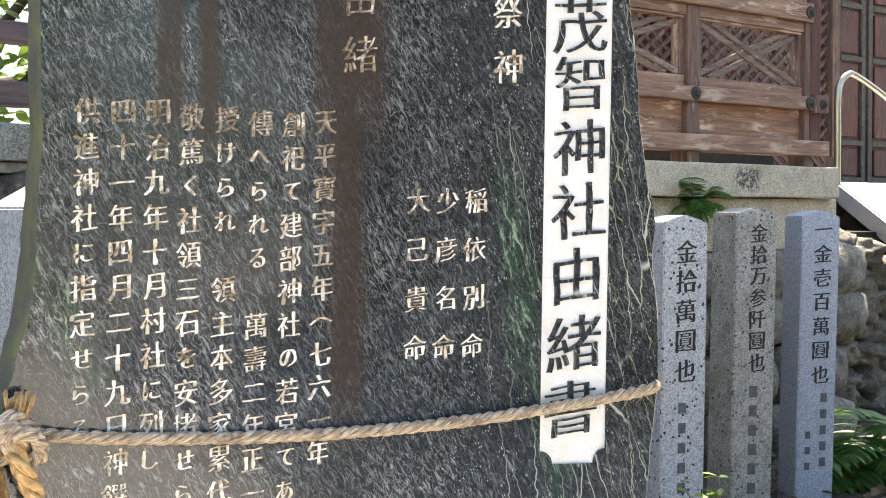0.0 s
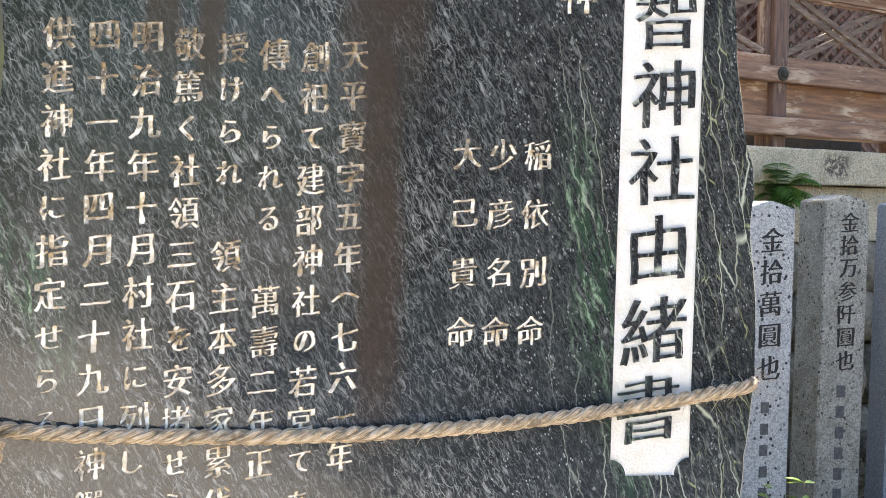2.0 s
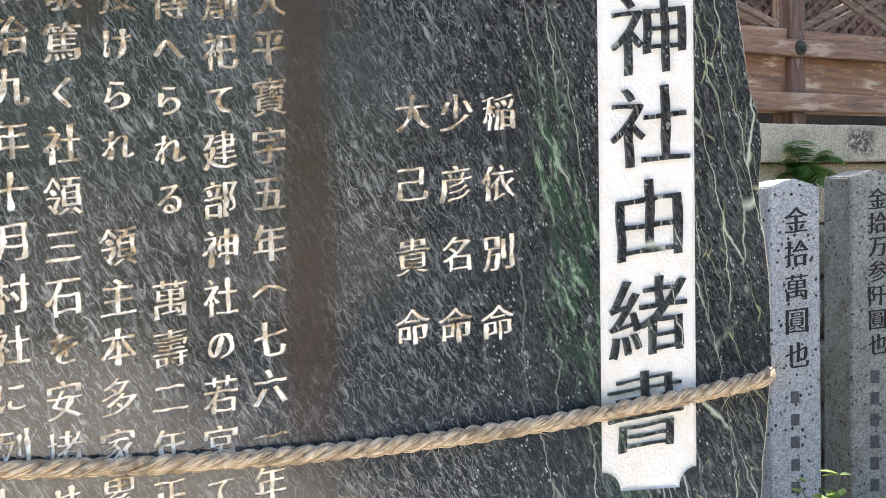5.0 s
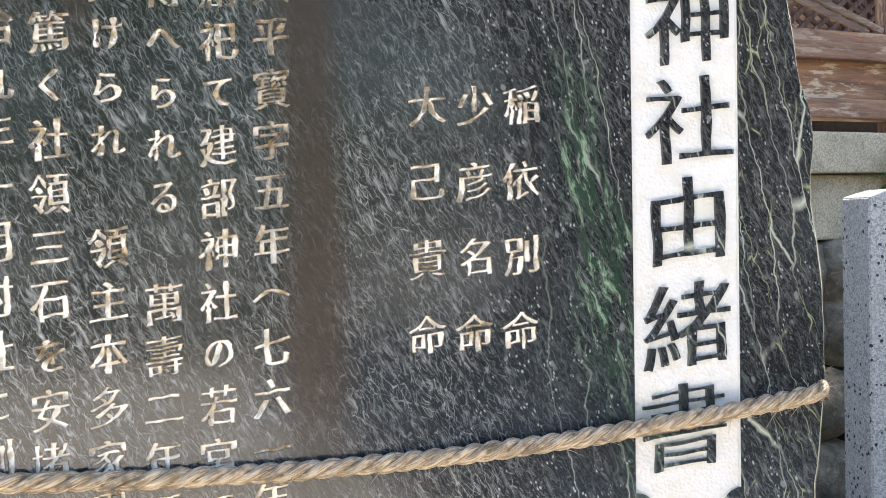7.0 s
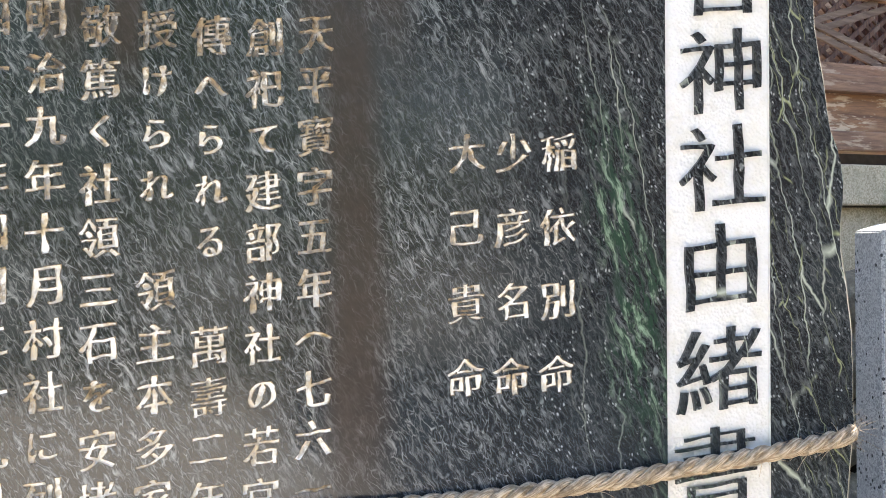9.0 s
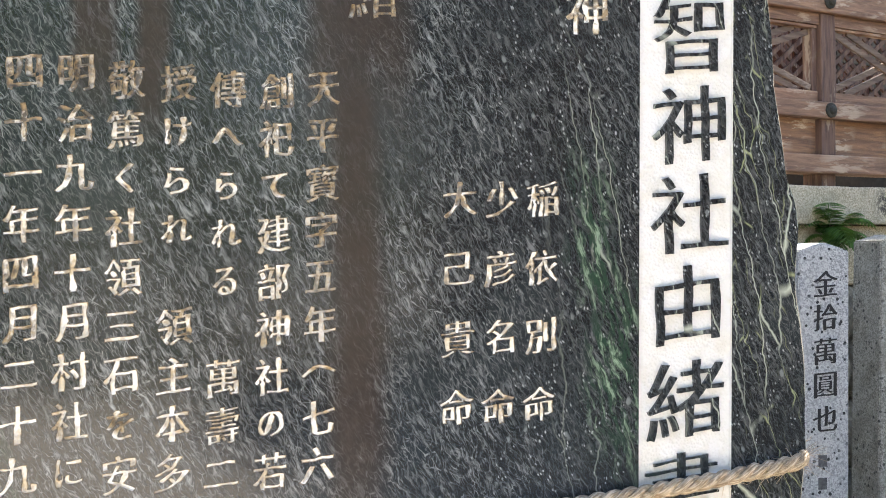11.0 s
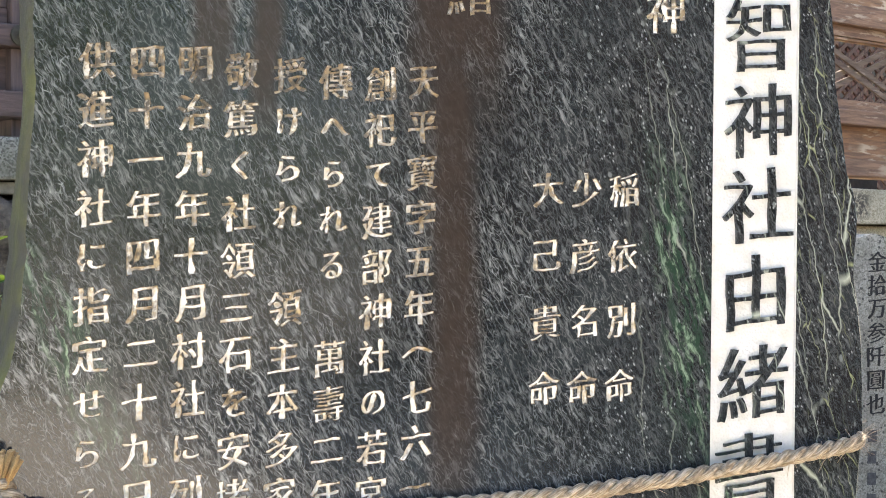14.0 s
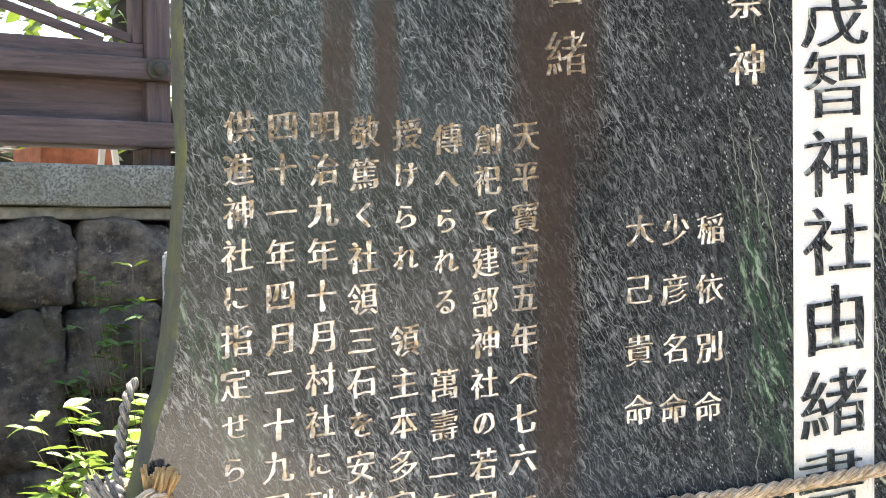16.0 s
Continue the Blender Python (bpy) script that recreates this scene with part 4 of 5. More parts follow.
def bolt(parent, u, z, y, r=0.027):
    bm = bmesh.new()
    prof = ((0.0, 1.0), (0.006, 1.0), (0.008, 0.8), (0.008, 0.62), (0.016, 0.5), (0.020, 0.2))
    rings = []
    for d, f in prof:
        rings.append([bm.verts.new((u + r * f * math.cos(a), y - d, z + r * f * math.sin(a))) for a in np.linspace(0, math.tau, 13)[:-1]])
    for a, b in zip(rings, rings[1:]):
        for k in range(12):
            bm.faces.new((a[k], a[(k + 1) % 12], b[(k + 1) % 12], b[k]))
    bm.faces.new(rings[-1])
    bmesh.ops.recalc_face_normals(bm, faces=bm.faces)
    part("nail_cover", bm, M_IRON, parent, "domed iron nail cover")


def build_bay(name, m, cols, u0, u1, zz, horiz, vert, panel, slat, label, over=0.0):
    """A run of timber fence: posts, three rails, a board panel below and crossed slats above.
    zz: sill bottom and top, middle rail bottom and top, opening bottom and top, top rail bottom and top."""
    root = thing(name, m, label, "fence", "fence bays")
    s0, s1, m0, m1, o0, o1, t0, t1 = zz
    part("sill", box(u0, u1 + over, -0.045, 0.065, s0, s1, 0.005), horiz, root)
    part("middle_rail", box(u0, u1, -0.030, 0.050, m0, m1, 0.005), horiz, root)
    part("top_rail", box(u0, u1, -0.030, 0.050, t0, t1, 0.005), horiz, root)
    part("upper_board", box(u0, u1, -0.006, 0.030, o1 + 0.012, t0 - 0.001, 0.002), horiz, root)
    part("cap_board", box(u0, u1, 0.0, 0.035, t1 + 0.001, t1 + 0.45, 0.002), panel, root)
    for cu, cw in cols:
        part("post", box(cu - cw / 2, cu + cw / 2, -0.012, 0.058, s1 + 0.001, m0 - 0.001, 0.004), vert, root)
        part("post", box(cu - cw / 2, cu + cw / 2, -0.014, 0.058, m1 + 0.001, t0 - 0.001, 0.004), vert, root)
        part("foot_block", box(cu - cw * 0.5, cu + cw * 0.5, -0.01, 0.06, s0 - 0.06, s0 - 0.001, 0.003), vert, root)
        bolt(root, cu - 0.015, (m0 + m1) / 2, -0.030)
        bolt(root, cu - 0.015, (t0 + t1) / 2, -0.030)
    edges = sorted(cols)
    spans = list(zip(edges, edges[1:]))
    for (ca, wa), (cb, wb) in spans:
        a, b = ca + wa / 2 + 0.001, cb - wb / 2 - 0.001
        part("board_panel", box(a - 0.01, b + 0.01, 0.012, 0.032, s1 + 0.001, m0 - 0.001), panel, root)
        # frame round the opening
        part("frame_rail", box(a, b, 0.000, 0.034, m1 + 0.001, o0, 0.003), horiz, root)
        part("frame_rail", box(a, b, 0.000, 0.034, o1, o1 + 0.011, 0.003), horiz, root)
        part("frame_stile", box(a, a + 0.026, 0.002, 0.032, o0 + 0.001, o1 - 0.001, 0.003), vert, root)
        part("frame_stile", box(b - 0.026, b, 0.002, 0.032, o0 + 0.001, o1 - 0.001, 0.003), vert, root)
        a, b = a + 0.026, b - 0.026
        gap = 0.070
        for k, (p, q) in enumerate((((a, o1 - 0.01), (b - gap, o0)), ((a + gap, o1), (b, o0 + 0.012)), ((a, o0 + 0.012), (b - gap, o1)), ((a + gap, o0), (b, o1 - 0.012)))):
            y = 0.012 if k < 2 else 0.021
            part("crossed_slat", bar((p[0], y, p[1]), (q[0], y, q[1]), 0.022, 0.009, 0.0015), slat, root)
    return root


right_z = (1.300, 1.365, 1.497, 1.556, 1.597, 1.822, 1.876, 1.958)
right_fence = build_bay("timber_fence", FENCE, ((-1.85, 0.075), (-0.95, 0.075), (-0.040, 0.075), (0.698, 0.036)), -1.95, 0.714, right_z, M_WOOD, M_WOOD_Z, M_WOOD_PANEL, M_LATTICE, "weathered brown timber fence with crossed slats", 0.093)
part("corner_post", box(0.722, 0.798, -0.010, 0.066, 1.366, 2.40, 0.006), M_DOOR, right_fence)
part("corner_strap", box(0.716, 0.820, -0.034, -0.0105, 1.488, 1.566, 0.004), M_WOOD_Z, right_fence)
bolt(right_fence, 0.772, 1.5265, -0.034, 0.022)
left_z = (1.338, 1.400, 1.506, 1.560, 1.600, 1.83, 1.88, 1.96)
build_bay("timber_fence", FENCE_FAR, ((-4.5, 0.06), (-3.6, 0.06), (-2.697, 0.06)), -4.6, -2.05, left_z, M_WOOD_SHADED, M_WOOD_SHADED_Z, M_WOOD_SHADED, M_WOOD_SHADED, "timber fence with crossed slats, coloured grey-brown for shade")


def build_ledge(m, z0, z1, material, label, cuts):
    root = thing("stone_ledge", m, label, "ledge", "", "structure")
    for a, b in zip(cuts, cuts[1:]):
        bm = box(a + 0.0015, b - 0.0015, -0.075, 0.5, z0, z1, 0.008)
        bmesh.ops.subdivide_edges(bm, edges=[e for e in bm.edges if e.calc_length() > 0.2], cuts=14, use_grid_fill=True)
        for v in bm.verts:
            v.co += Vector((0, 0.006, 0.004)) * noise.noise(v.co * 6)
        part("ledge_block", bm, material, root)


build_ledge(FENCE, 1.118, 1.252, M_LEDGE, "yellowish lichened granite ledge under the fence", (-1.95, -0.9, 0.832))
build_ledge(FENCE_FAR, 1.188, 1.288, M_LEDGE_DARK, "weathered granite ledge under the fence, coloured dark for shade", (-4.6, -3.4, -2.5, -1.953))
solid("cement_bed", box(-4.6, -1.953, -0.045, 0.4, 1.158, 1.187, 0.006), M_CEMENT, "thin grey cement bed between ledge and boulders", "mortar", "structure", FENCE_FAR)


def build_boulders():
    root = thing("boulder_wall", FENCE_FAR, "retaining wall of dark fitted boulders", "wall", "", "structure")
    part("earth_backing", box(-4.6, -1.2, 0.03, 0.5, -0.05, 1.117), M_MORTAR, root)
    rnd = random.Random(3)
    seen = ((-3.015, 1.055, 0.185, 0.215), (-2.795, 1.05, 0.23, 0.215), (-2.835, 0.848, 0.235, 0.205), (-3.03, 0.755, 0.175, 0.365), (-2.985, 0.915, 0.055, 0.075), (-2.80, 0.62, 0.20, 0.225), (-2.665, 0.975, 0.07, 0.12), (-2.62, 0.83, 0.17, 0.20), (-2.60, 1.07, 0.14, 0.18), (-2.98, 0.47, 0.22, 0.19), (-2.74, 0.39, 0.24, 0.21), (-2.52, 0.60, 0.22, 0.24))
    for k, (u, z, w, h) in enumerate(seen):
        bm = bmesh.new()
        blob(bm, w * 1.08, 0.26, h * 1.08, k + 1, 0.17, 4, 0.66, pose(u, 0.06, z, 0, rnd.uniform(-4, 4), 0))
        part("boulder", bm, M_ROCK_D, root, smooth=True)
    for row, z in enumerate((0.12, 0.36, 0.60, 0.84, 1.04)):
        u = -4.5 + row * 0.07
        while u < -0.9:
            w = rnd.uniform(0.2, 0.36)
            c = u + w / 2
            clear = -3.14 < c < -2.42 and z > 0.3
            if not clear:
                bm = bmesh.new()
                blob(bm, w * 1.05, 0.26, 0.25, row * 31 + int(u * 50), 0.12, 2, 0.65, pose(c, 0.06, z, 0, rnd.uniform(-5, 5), 0))
                part("boulder", bm, M_ROCK_D, root, smooth=True)
            u += w
    root = thing("base_wall", FENCE, "weathered granite base course over pale boulders", "wall", "", "structure")
    part("earth_backing", box(-1.2, 0.90, 0.04, 0.5, -0.05, 1.117), M_MORTAR, root)
    bm = box(-0.88, 0.868, -0.035, 0.03, 0.90, 1.114, 0.01)
    bmesh.ops.subdivide_edges(bm, edges=[e for e in bm.edges if e.calc_length() > 0.15], cuts=12, use_grid_fill=True)
    for v in bm.verts:
        v.co.y += 0.012 * noise.noise(v.co * 7)
    part("base_course", bm, M_LEDGE, root, "yellow-brown weathered granite course")
    for row, z in enumerate((0.12, 0.36, 0.60, 0.80)):
        u = -0.88 + row * 0.05
        while u < 0.92:
            w = rnd.uniform(0.2, 0.34)
            bm = bmesh.new()
            blob(bm, w * 1.04, 0.24, 0.25, row * 17 + int(u * 50) + 400, 0.12, 2, 0.65, pose(u + w / 2, 0.03, z))
            part("boulder", bm, M_ROCK_L, root, smooth=True)
            u += w


build_boulders()


def build_rubble():
    """Rough stones beside the stair, past the posts."""
    root = thing("rubble_wall", at_fence(1.04, 0.35), "rough rubble wall beside the steps, coloured pale as if sunlit", "wall", "", "structure")
    rnd = random.Random(9)
    part("earth_backing", box(0, 3.0, 0.16, 0.5, -0.05, 0.95), M_MORTAR, root)
    z = 0.08
    row = 0
    while z < 1.0:
        u = -0.05 + (row % 2) * 0.09
        while u < 2.6:
            w, h = rnd.uniform(0.09, 0.22), rnd.uniform(0.10, 0.19)
            if z < 0.98 - 0.28 * max(0, u - 0.25):
                bm = bmesh.new()
                blob(bm, w * 1.08, 0.30, h * 1.1, row * 23 + int(u * 60) + 900, 0.34, 4, 0.35, pose(u + w / 2, 0.10 + rnd.uniform(-0.03, 0.04), z + rnd.uniform(-0.02, 0.02), 0, rnd.uniform(-15, 15), 0))
                part("boulder", bm, M_ROCK_L, root, smooth=True)
            u += w
        z += 0.13
        row += 1


build_rubble()


def build_steps():
    """Pale granite landing with a broad ramp that comes down towards the posts."""
    root = thing("stone_ramp", FENCE, "sunlit pale granite landing and sloping ramp", "ramp")
    part("landing", box(1.73, 5.9, 1.0, 1.42, 1.12, 1.236, 0.012), M_PALE, root)
    part("landing_base", box(1.76, 5.9, 1.03, 1.42, -0.05, 1.119), M_ROCK_L, root)
    bm = bmesh.new()
    top = ((2.67, 0.995, 1.236), (4.17, 0.995, 1.236), (3.21, 0.05, 0.90), (1.81, 0.12, 0.90))
    for dz in (0.0, -0.13):
        for u, v, z in top:
            bm.verts.new((u, v, z + dz))
    q = list(bm.verts)
    for f in ((0, 1, 2, 3), (7, 6, 5, 4), (0, 4, 5, 1), (1, 5, 6, 2), (2, 6, 7, 3), (3, 7, 4, 0)):
        bm.faces.new([q[k] for k in f])
    bmesh.ops.recalc_face_normals(bm, faces=bm.faces)
    bmesh.ops.bevel(bm, geom=list(bm.edges), offset=0.012, segments=2, affect="EDGES")
    part("ramp_slab", bm, M_PALE, root)


build_steps()


def build_handrail():
    root = thing("handrail", at_fence(1.465, 0.30, 1.19), "bent brass-coloured tube handrail beside the steps", "handrail")
    path = smooth_path([(0, 0, 0), (0, 0, 0.25), (0, 0, 0.42), (0.02, 0, 0.50), (0.08, 0, 0.545), (0.15, 0, 0.545), (0.40, 0, 0.46), (1.2, 0, 0.15)], 60)
    part("tube", tube(path, 0.015, 12), M_RAIL, root, smooth=True)


build_handrail()


# ==== shrine building beyond the fence ====
def build_inner_lattice():
    """Fine diagonal lattice in front of the hall's side wall."""
    root = thing("diagonal_lattice", at_fence(-0.05, 0.75), "brown diagonal timber lattice screen", "lattice")
    u0, u1, z0, z1 = 0.0, 2.2, 1.46, 2.6
    part("lattice_frame", box(u0 - 0.06, u0, -0.03, 0.05, z0 - 0.1, z1, 0.004), M_WOOD_Z, root)
    part("lattice_frame", box(0.94, 1.02, -0.03, 0.05, z0 - 0.1, z1, 0.004), M_DOOR, root)
    part("lattice_frame", box(u1, u1 + 0.06, -0.03, 0.05, z0 - 0.1, z1, 0.004), M_WOOD_Z, root)
    step_u = 0.085
    for k in range(-16, 42):
        for d, y in ((1, 0.0), (-1, 0.011)):
            # slats at about 35 degrees
            a = Vector((u0 + k * step_u, y, z0 if d > 0 else z1))
            b = a + Vector((1.3 / 0.75, 0, 1.3 * d))
            ta = max(0.0, (u0 - a.x) / (b.x - a.x))
            tb = min(1.0, (u1 - a.x) / (b.x - a.x))
            if tb - ta > 0.02:
                part("lattice_slat", bar(a.lerp(b, ta), a.lerp(b, tb), 0.019, 0.009), M_WOOD_Z, root)


build_inner_lattice()


# near-black box that stands in for the shaded gap under the sill
solid("floor_edge", box(-1.9, 1.15, 0.42, 0.5, 1.256, 1.47, 0.004), M_MORTAR, "dark strip added behind the fence for the shade under the sill", "beam", "structure", FENCE)


def build_hall():
    root = thing("shrine_hall", at_fence(0.39, 1.45), "dark red-brown timber shrine hall with panelled doors", "building")
    part("wall_board", box(-0.9, 1.45, 0.10, 0.16, 0.9, 3.4), M_WOOD_PANEL, root)
    for u in (-0.9, 0.3, 1.42):
        part("pillar", box(u - 0.09, u + 0.09, 0.0, 0.18, 0.9, 3.4, 0.012), M_DOOR, root)
    for z in (1.22, 2.62):
        part("tie_beam", box(-0.81, 1.33, 0.03, 0.12, z, z + 0.12, 0.008), M_WOOD, root)
    part("floor_base", box(-0.98, 6.4, -0.02, 0.3, 0.75, 1.235), M_PALE, root)
    # panelled door leaves with iron straps
    for k, u in enumerate((1.52, 2.18, 2.84, 3.50, 4.16, 4.82, 5.48)):
        leaf_ob = part("door", box(u, u + 0.64, 0.06, 0.11, 1.24, 3.2, 0.004), M_DOOR, root)
        for z0, z1 in ((1.30, 1.48), (1.56, 2.05), (2.12, 2.40), (2.48, 3.1)):
            for a, b in ((u + 0.09, u + 0.29), (u + 0.35, u + 0.55)):
                part("panel", box(a, b, 0.045, 0.062, z0, z1, 0.006), M_DOOR, leaf_ob)
        for uu in (u + 0.03, u + 0.32, u + 0.61):
            part("strap", box(uu - 0.022, uu + 0.022, 0.040, 0.0585, 1.26, 3.1, 0.003), M_STRAP, leaf_ob)
        for z in (1.27, 1.52, 2.085, 2.44):
            part("strap", box(u + 0.055, u + 0.295, 0.038, 0.0585, z - 0.018, z + 0.018, 0.003), M_STRAP, leaf_ob)
            part("strap", box(u + 0.345, u + 0.585, 0.038, 0.0585, z - 0.018, z + 0.018, 0.003), M_STRAP, leaf_ob)
    part("pierced_panel", box(2.26, 2.75, 0.030, 0.036, 2.50, 3.05, 0.002), M_PALE, root, "pale openwork lattice panel in the door")
    part("lintel", box(-0.9, 6.2, 0.0, 0.2, 3.21, 3.4, 0.01), M_DOOR, root)
    bm = bmesh.new()
    for k, (v, z) in enumerate(((0.02, 3.50), (0.04, 3.41), (1.9, 4.2), (1.9, 4.3))):
        for u in (-1.4, 6.6):
            bm.verts.new((u, v, z))
    q = list(bm.verts)
    for f in ((0, 1, 3, 2), (2, 3, 5, 4), (4, 5, 7, 6), (6, 7, 1, 0), (0, 2, 4, 6), (1, 7, 5, 3)):
        bm.faces.new([q[k] for k in f])
    bmesh.ops.recalc_face_normals(bm, faces=bm.faces)
    part("roof", bm, M_TILE, root)


build_hall()
solid("offering_box", box(-0.10, 0.10, -0.08, 0.08, 1.285, 1.36, 0.006), M_ORANGE, "terracotta-coloured box behind the fence", "box", "", at_far(-2.78, 0.30))
cord = thing("paper_cord", at_far(-2.76, 0.16), "two white cords hanging over the ledge", "cord")
for k in (0.0, 0.045):
    part("cord", bar((k, 0, 1.288), (k * 0.4 + 0.012, 0, 1.40), 0.013, 0.010), M_ROPE_WHITE, cord)


# ==== plants ====
def build_fern(at, n, size, seed, material, label="green fern growing out of the wall"):
    root = thing("fern", Matrix.Translation(at), label, "fern")
    rnd = random.Random(seed)
    for _ in range(n):
        a, lift = rnd.uniform(-3.2, 0.1), rnd.uniform(0.1, 1.7)
        d = Vector((math.cos(a), math.sin(a) * 0.8, 0))
        L = size * rnd.uniform(0.6, 1.1)
        pts = [Vector((0, 0, 0)) + d * L * t + Vector((0, 0, L * (lift * t - 1.1 * t * t))) for t in np.linspace(0, 1, 16)]
        bm = bmesh.new()
        tube(pts, 0.0022, 4, bm, lambda t: 1 - 0.7 * t)
        for k in range(2, 16):
            t = k / 15
            tan = (pts[k] - pts[k - 1]).normalized()
            side = tan.cross(Vector((0, 0, 1))).normalized()
            l = L * 0.30 * math.sin(math.pi * (0.12 + 0.86 * t)) + 0.005
            for s in (1, -1):
                leaf_into(bm, pts[k], side * s + tan * 0.45 + Vector((0, 0, -0.15)), l, 0.30, 0.2)
        part("frond", bm, material, root)
    return root


def build_shrub(at, n, spread, height, size, seed, material, label, width=0.46):
    root = thing("shrub", Matrix.Translation(at), label, "shrub")
    rnd = random.Random(seed)
    stems, leaves = bmesh.new(), bmesh.new()
    for _ in range(n):
        a, r = rnd.uniform(0, math.tau), spread * math.sqrt(rnd.random())
        tip = Vector((math.cos(a) * r, math.sin(a) * r, height * rnd.uniform(0.45, 1.05)))
        pts = smooth_path([(tip.x * 0.15, tip.y * 0.15, 0), (tip.x * 0.5, tip.y * 0.5, tip.z * 0.6), tip], 8)
        tube(pts, 0.0025, 4, stems, lambda t: 1 - 0.6 * t)
        for k in range(rnd.randint(5, 8)):
            t = 1 if k < 3 else rnd.uniform(0.5, 1)
            p = pts[min(7, int(t * 7))]
            b = rnd.uniform(0, math.tau)
            leaf_into(leaves, p, (math.cos(b), math.sin(b), rnd.uniform(-0.25, 0.55)), size * rnd.uniform(0.6, 1.15), width, rnd.uniform(0.05, 0.3), rnd.uniform(-0.5, 0.5))
    part("stem", stems, M_STEM, root)
    part("foliage", leaves, material, root)
    return root


build_fern(at_fence(-0.11, -0.05, 1.06).translation, 24, 0.19, 2, M_FERN)
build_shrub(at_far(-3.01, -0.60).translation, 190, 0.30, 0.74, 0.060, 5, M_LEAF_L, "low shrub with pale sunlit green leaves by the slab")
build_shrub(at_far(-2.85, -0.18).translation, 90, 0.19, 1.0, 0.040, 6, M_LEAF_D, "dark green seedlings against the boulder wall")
build_shrub((1.96, 2.15, 0), 10, 0.10, 0.26, 0.055, 7, M_LEAF_L, "small green weed at the foot of the post")
build_shrub((2.18, 2.16, 0), 14, 0.10, 0.20, 0.055, 8, M_FERN, "small bright green weed between the posts", 0.3)
build_fern(Vector((3.50, 3.20, 0.0)), 40, 0.62, 9, M_FERN, "feathery green fern clump beside the rubble wall")
build_fern(at_far(-2.62, -0.03, 0.66).translation, 8, 0.09, 12, M_FERN, "small dark fern in a wall joint")


def build_tree(x, y, h, r, seed, n, trunk_r, low=0.35, lean=(0.0, 0.0)):
    root = thing("tree", Matrix.Translation((x, y, 0)), "tall broadleaf tree with an open leafy crown", "tree", "trees round the shrine")
    rnd = random.Random(seed)
    bm = bmesh.new()
    top = Vector((rnd.uniform(-0.4, 0.4) + lean[0], rnd.uniform(-0.4, 0.4) + lean[1], h * 0.8))
    tube(smooth_path([(0, 0, -0.1), (top.x * 0.3, top.y * 0.3, h * 0.3), top], 14), trunk_r, 10, bm, lambda t: 1.15 - 0.85 * t)
    tips = []
    for _ in range(16):
        t = rnd.uniform(low, 0.95)
        a = rnd.uniform(0, math.tau)
        s = Vector((top.x * t, top.y * t, h * 0.8 * t))
        e = s + Vector((math.cos(a), math.sin(a), rnd.uniform(0.1, 0.7))) * r * rnd.uniform(0.5, 1.0)
        tube(smooth_path([s, s.lerp(e, 0.5) + Vector((0, 0, 0.15)), e], 7), trunk_r * 0.3, 5, bm, lambda t: 1 - 0.8 * t)
        tips += [s.lerp(e, 0.55), s.lerp(e, 0.8), e]
    part("trunk", bm, M_BARK, root, smooth=True)
    bm = bmesh.new()
    for _ in range(n):
        c = rnd.choice(tips)
        p = c + Vector((rnd.gauss(0, 0.28), rnd.gauss(0, 0.28), rnd.gauss(0, 0.22))) * r * 0.55
        a = rnd.uniform(0, math.tau)
        leaf_into(bm, p, (math.cos(a), math.sin(a), rnd.uniform(-0.8, 0.4)), rnd.uniform(0.10, 0.2), 0.5, 0.2, rnd.uniform(-1, 1))
    part("crown", bm, M_TREE, root)


for k, (x, y, h, r, n, tr) in enumerate(((-3.5, 6.5, 4.2, 1.7, 2600, 0.10), (-1.6, 8.0, 6.5, 2.2, 2600, 0.16), (0.9, 9.5, 7.5, 2.6, 2600, 0.2), (-6.0, 9.0, 6.5, 2.6, 2600, 0.2), (5.8, 9.5, 8.0, 2.8, 2600, 0.22),
                                         # mostly unseen trees, added to block sky light and bright reflections
                                         (-9.5, -17, 9.0, 3.4, 4200, 0.2), (-4.5, -19, 9.5, 3.4, 4200, 0.2), (0.0, -21, 9.0, 3.2, 3600, 0.2), (-14, -8, 9.0, 3.0, 1800, 0.25), (9, 3, 8.0, 3.0, 1800, 0.25), (3.5, -17, 7.0, 3.0, 2600, 0.2), (-1.5, -15.5, 6.5, 2.8, 2600, 0.2), (1.2, -15, 7.0, 2.6, 2600, 0.2), (-5.5, 0.5, 6.0, 2.4, 2600, 0.16), (-5.8, 4.0, 6.0, 2.4, 2600, 0.16))):
    build_tree(x, y, h, r, 30 + k, n, tr, 0.15)
# unseen leaning tree, placed so its crown shades the post tops
build_tree(6.7, 3.1, 7.6, 1.9, 60, 1500, 0.2, 0.72, (-2.3, 1.8))


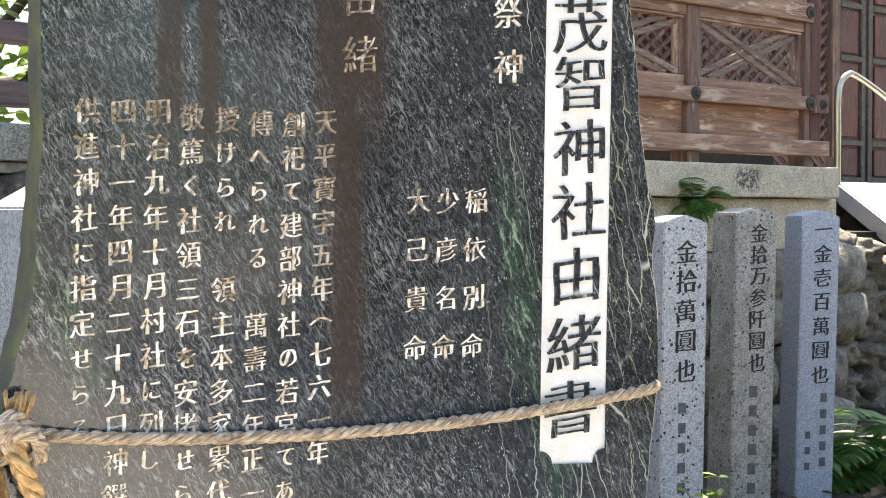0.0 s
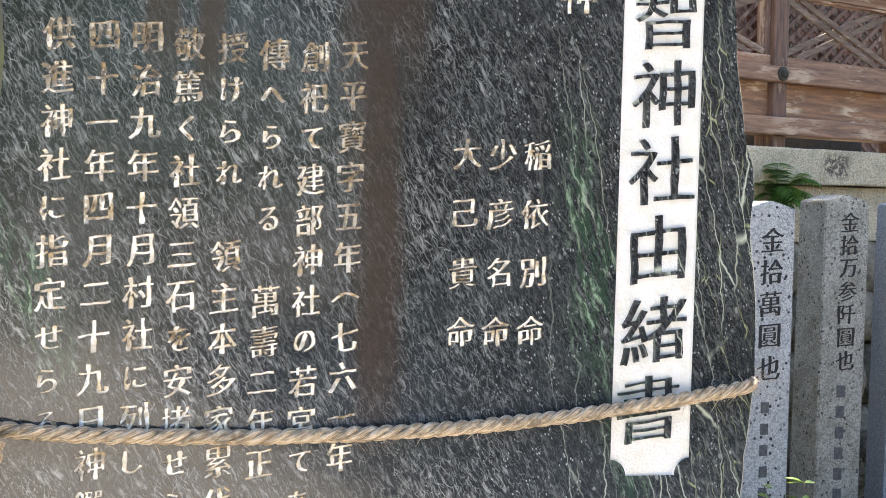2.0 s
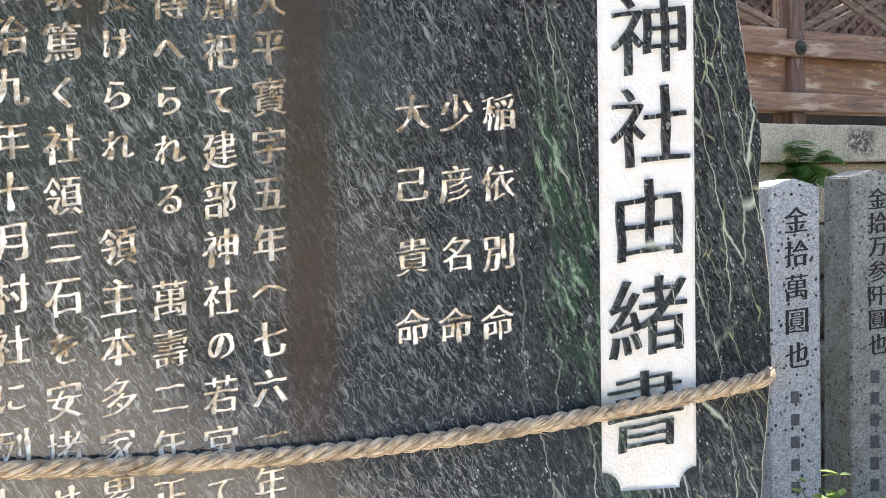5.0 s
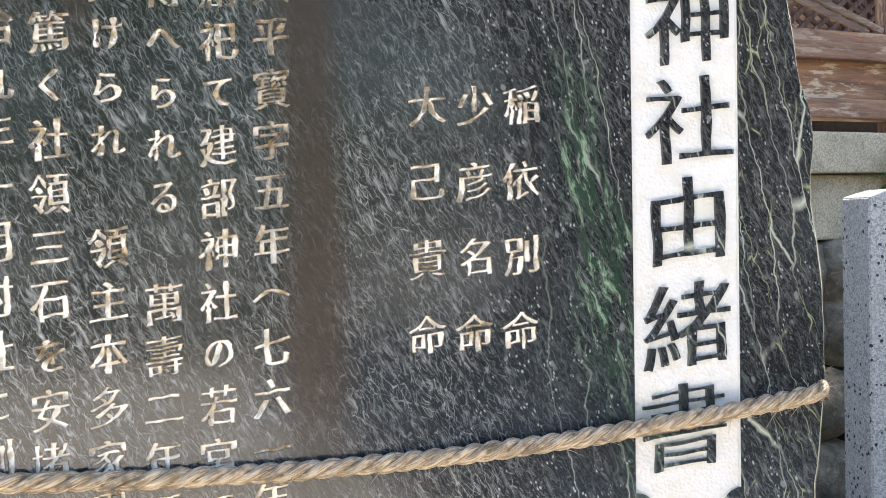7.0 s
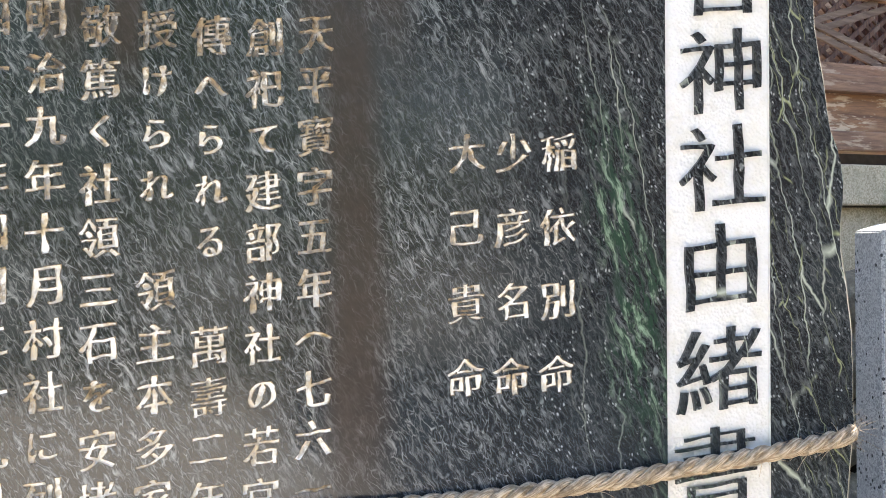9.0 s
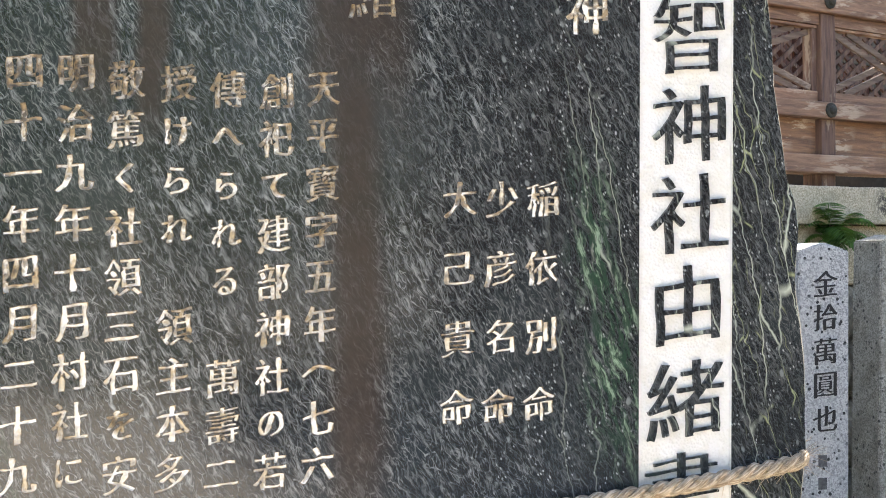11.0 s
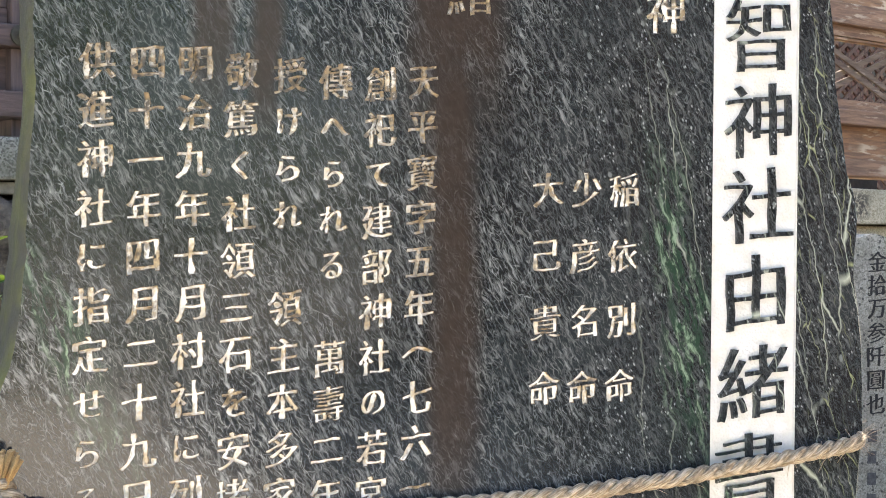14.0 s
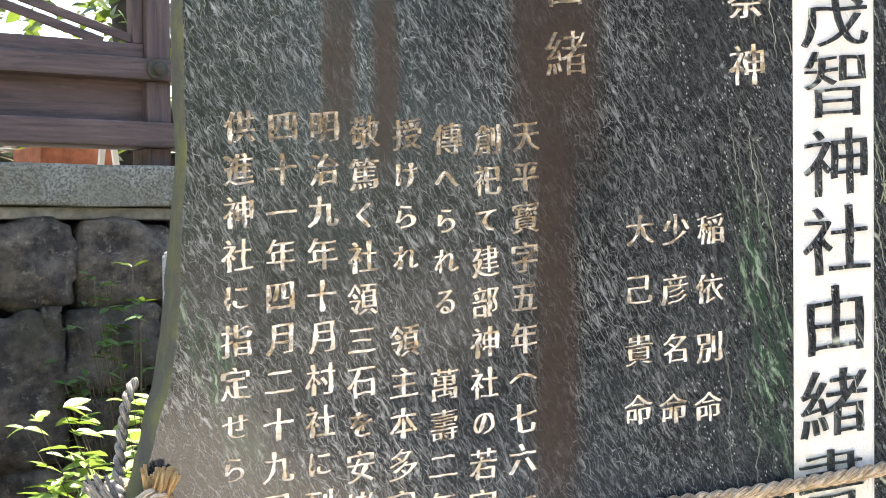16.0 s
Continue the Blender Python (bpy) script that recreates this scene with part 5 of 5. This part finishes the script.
def build_hillside():
    bm = bmesh.new()
    grid = []
    for v in np.linspace(1.6, 9.0, 26):
        row = []
        for u in np.linspace(-12, -1.15, 40):
            z = 0.55 + 0.55 * (v - 1.6) + 0.35 * noise.noise(Vector((u * 0.8, v * 0.8, 0))) + 0.10 * noise.noise(Vector((u * 3, v * 3, 5)))
            row.append(bm.verts.new((u, v, z)))
        grid.append(row)
    for a, b in zip(grid, grid[1:]):
        for k in range(len(a) - 1):
            bm.faces.new((a[k], a[k + 1], b[k + 1], b[k])).smooth = True
    edge = grid[0]
    low = [bm.verts.new((p.co.x, p.co.y - 0.02, -0.05)) for p in edge]
    for k in range(len(edge) - 1):
        bm.faces.new((low[k], low[k + 1], edge[k + 1], edge[k]))
    solid("hillside", bm, M_GROUND, "brown earthen slope with leaf litter behind the fence", "slope", "structure", FENCE)
    bm = bmesh.new()
    rnd = random.Random(41)
    for _ in range(2600):
        u, v = rnd.uniform(-6, -1.3), rnd.uniform(1.7, 5.5)
        z = 0.58 + 0.55 * (v - 1.6) + 0.35 * noise.noise(Vector((u * 0.8, v * 0.8, 0))) + 0.10 * noise.noise(Vector((u * 3, v * 3, 5)))
        a = rnd.uniform(0, math.tau)
        leaf_into(bm, (u, v, z + rnd.uniform(0, 0.06)), (math.cos(a), math.sin(a), rnd.uniform(-0.2, 0.6)), rnd.uniform(0.06, 0.16), 0.4, 0.2, rnd.uniform(-0.8, 0.8))
    solid("slope_litter", bm, M_PALE_LEAF, "pale dry leaves on the slope behind the fence", "leaves", "stuff", FENCE)


build_hillside()


# unseen hedge, added to keep bright ground and sky out of the reflection
def build_reflection_hedge():
    root = thing("hedge", Matrix.Translation((-1.2, -10.6, 0)), "unseen dark green hedge added to darken the slab's reflection", "hedge")
    rnd = random.Random(61)
    leaves, stems = bmesh.new(), bmesh.new()
    for _ in range(13500):
        x, y = rnd.uniform(-5.8, 5.8), rnd.gauss(0, 0.28)
        z = rnd.uniform(0.03, 1.0) * (3.5 + 0.45 * noise.noise(Vector((x * 0.9, 0, 3))))
        a = rnd.uniform(0, math.tau)
        leaf_into(leaves, (x, y, z), (math.cos(a), math.sin(a), rnd.uniform(-0.7, 0.5)), rnd.uniform(0.10, 0.19), 0.55, 0.2, rnd.uniform(-1, 1))
    for k in range(30):
        x = -5.7 + 0.39 * k
        tube(smooth_path([(x, 0, -0.05), (x + rnd.uniform(-0.1, 0.1), 0, 0.9), (x + rnd.uniform(-0.2, 0.2), 0.05, 2.5)], 8), 0.03, 6, stems, lambda t: 1 - 0.7 * t)
    part("stem", stems, M_BARK, root)
    part("foliage", leaves, M_LEAF_D, root)


build_reflection_hedge()


def build_thicket():
    bm = bmesh.new()
    rnd = random.Random(77)
    for _ in range(1400):
        x = rnd.uniform(-7.5, 1.2)
        y = 6.0 + 0.25 * x + rnd.uniform(0, 1.8)
        z = rnd.uniform(0.1, 1.0) * (1.2 + (y - 3.5) * 0.55)
        a = rnd.uniform(0, math.tau)
        leaf_into(bm, (x, y, z), (math.cos(a), math.sin(a), rnd.uniform(-0.7, 0.4)), rnd.uniform(0.07, 0.15), 0.4, 0.2, rnd.uniform(-1, 1))
    solid("undergrowth", bm, M_TREE, "loose sunlit undergrowth on the slope behind the fence", "undergrowth", "stuff")


build_thicket()


# ==== unseen hall added behind the camera, for court shade and dark reflections ====
def build_shading_hall():
    root = thing("unseen_hall", pose(2.434, -1.43, 0, 0, 0, 7.1), "unseen dark timber hall on a stone plinth, added to shade the court", "building")
    part("plinth", box(0, 9.0, -9.0, 0, -0.05, 0.28, 0.02), M_LEDGE_DARK, root)
    part("wall", box(0.25, 8.7, -8.7, -0.30, 0.281, 2.55), M_PLASTER, root)
    for k in range(6):
        part("pillar", box(0.15, 0.37, -0.35 - 1.6 * k, -0.13 - 1.6 * k, 0.281, 2.6, 0.01), M_DOOR, root)
    bm = bmesh.new()
    for u in (-0.4, 9.6):
        for v, z in ((0.5, 2.55), (0.5, 2.65), (-4.5, 4.6), (-9.6, 2.65), (-9.6, 2.55)):
            bm.verts.new((u, v, z))
    q = list(bm.verts)
    for f in ((0, 1, 2, 3, 4), (9, 8, 7, 6, 5), (0, 5, 6, 1), (1, 6, 7, 2), (2, 7, 8, 3), (3, 8, 9, 4), (4, 9, 5, 0)):
        bm.faces.new([q[k] for k in f])
    bmesh.ops.recalc_face_normals(bm, faces=bm.faces)
    part("roof", bm, M_TILE, root)


build_shading_hall()
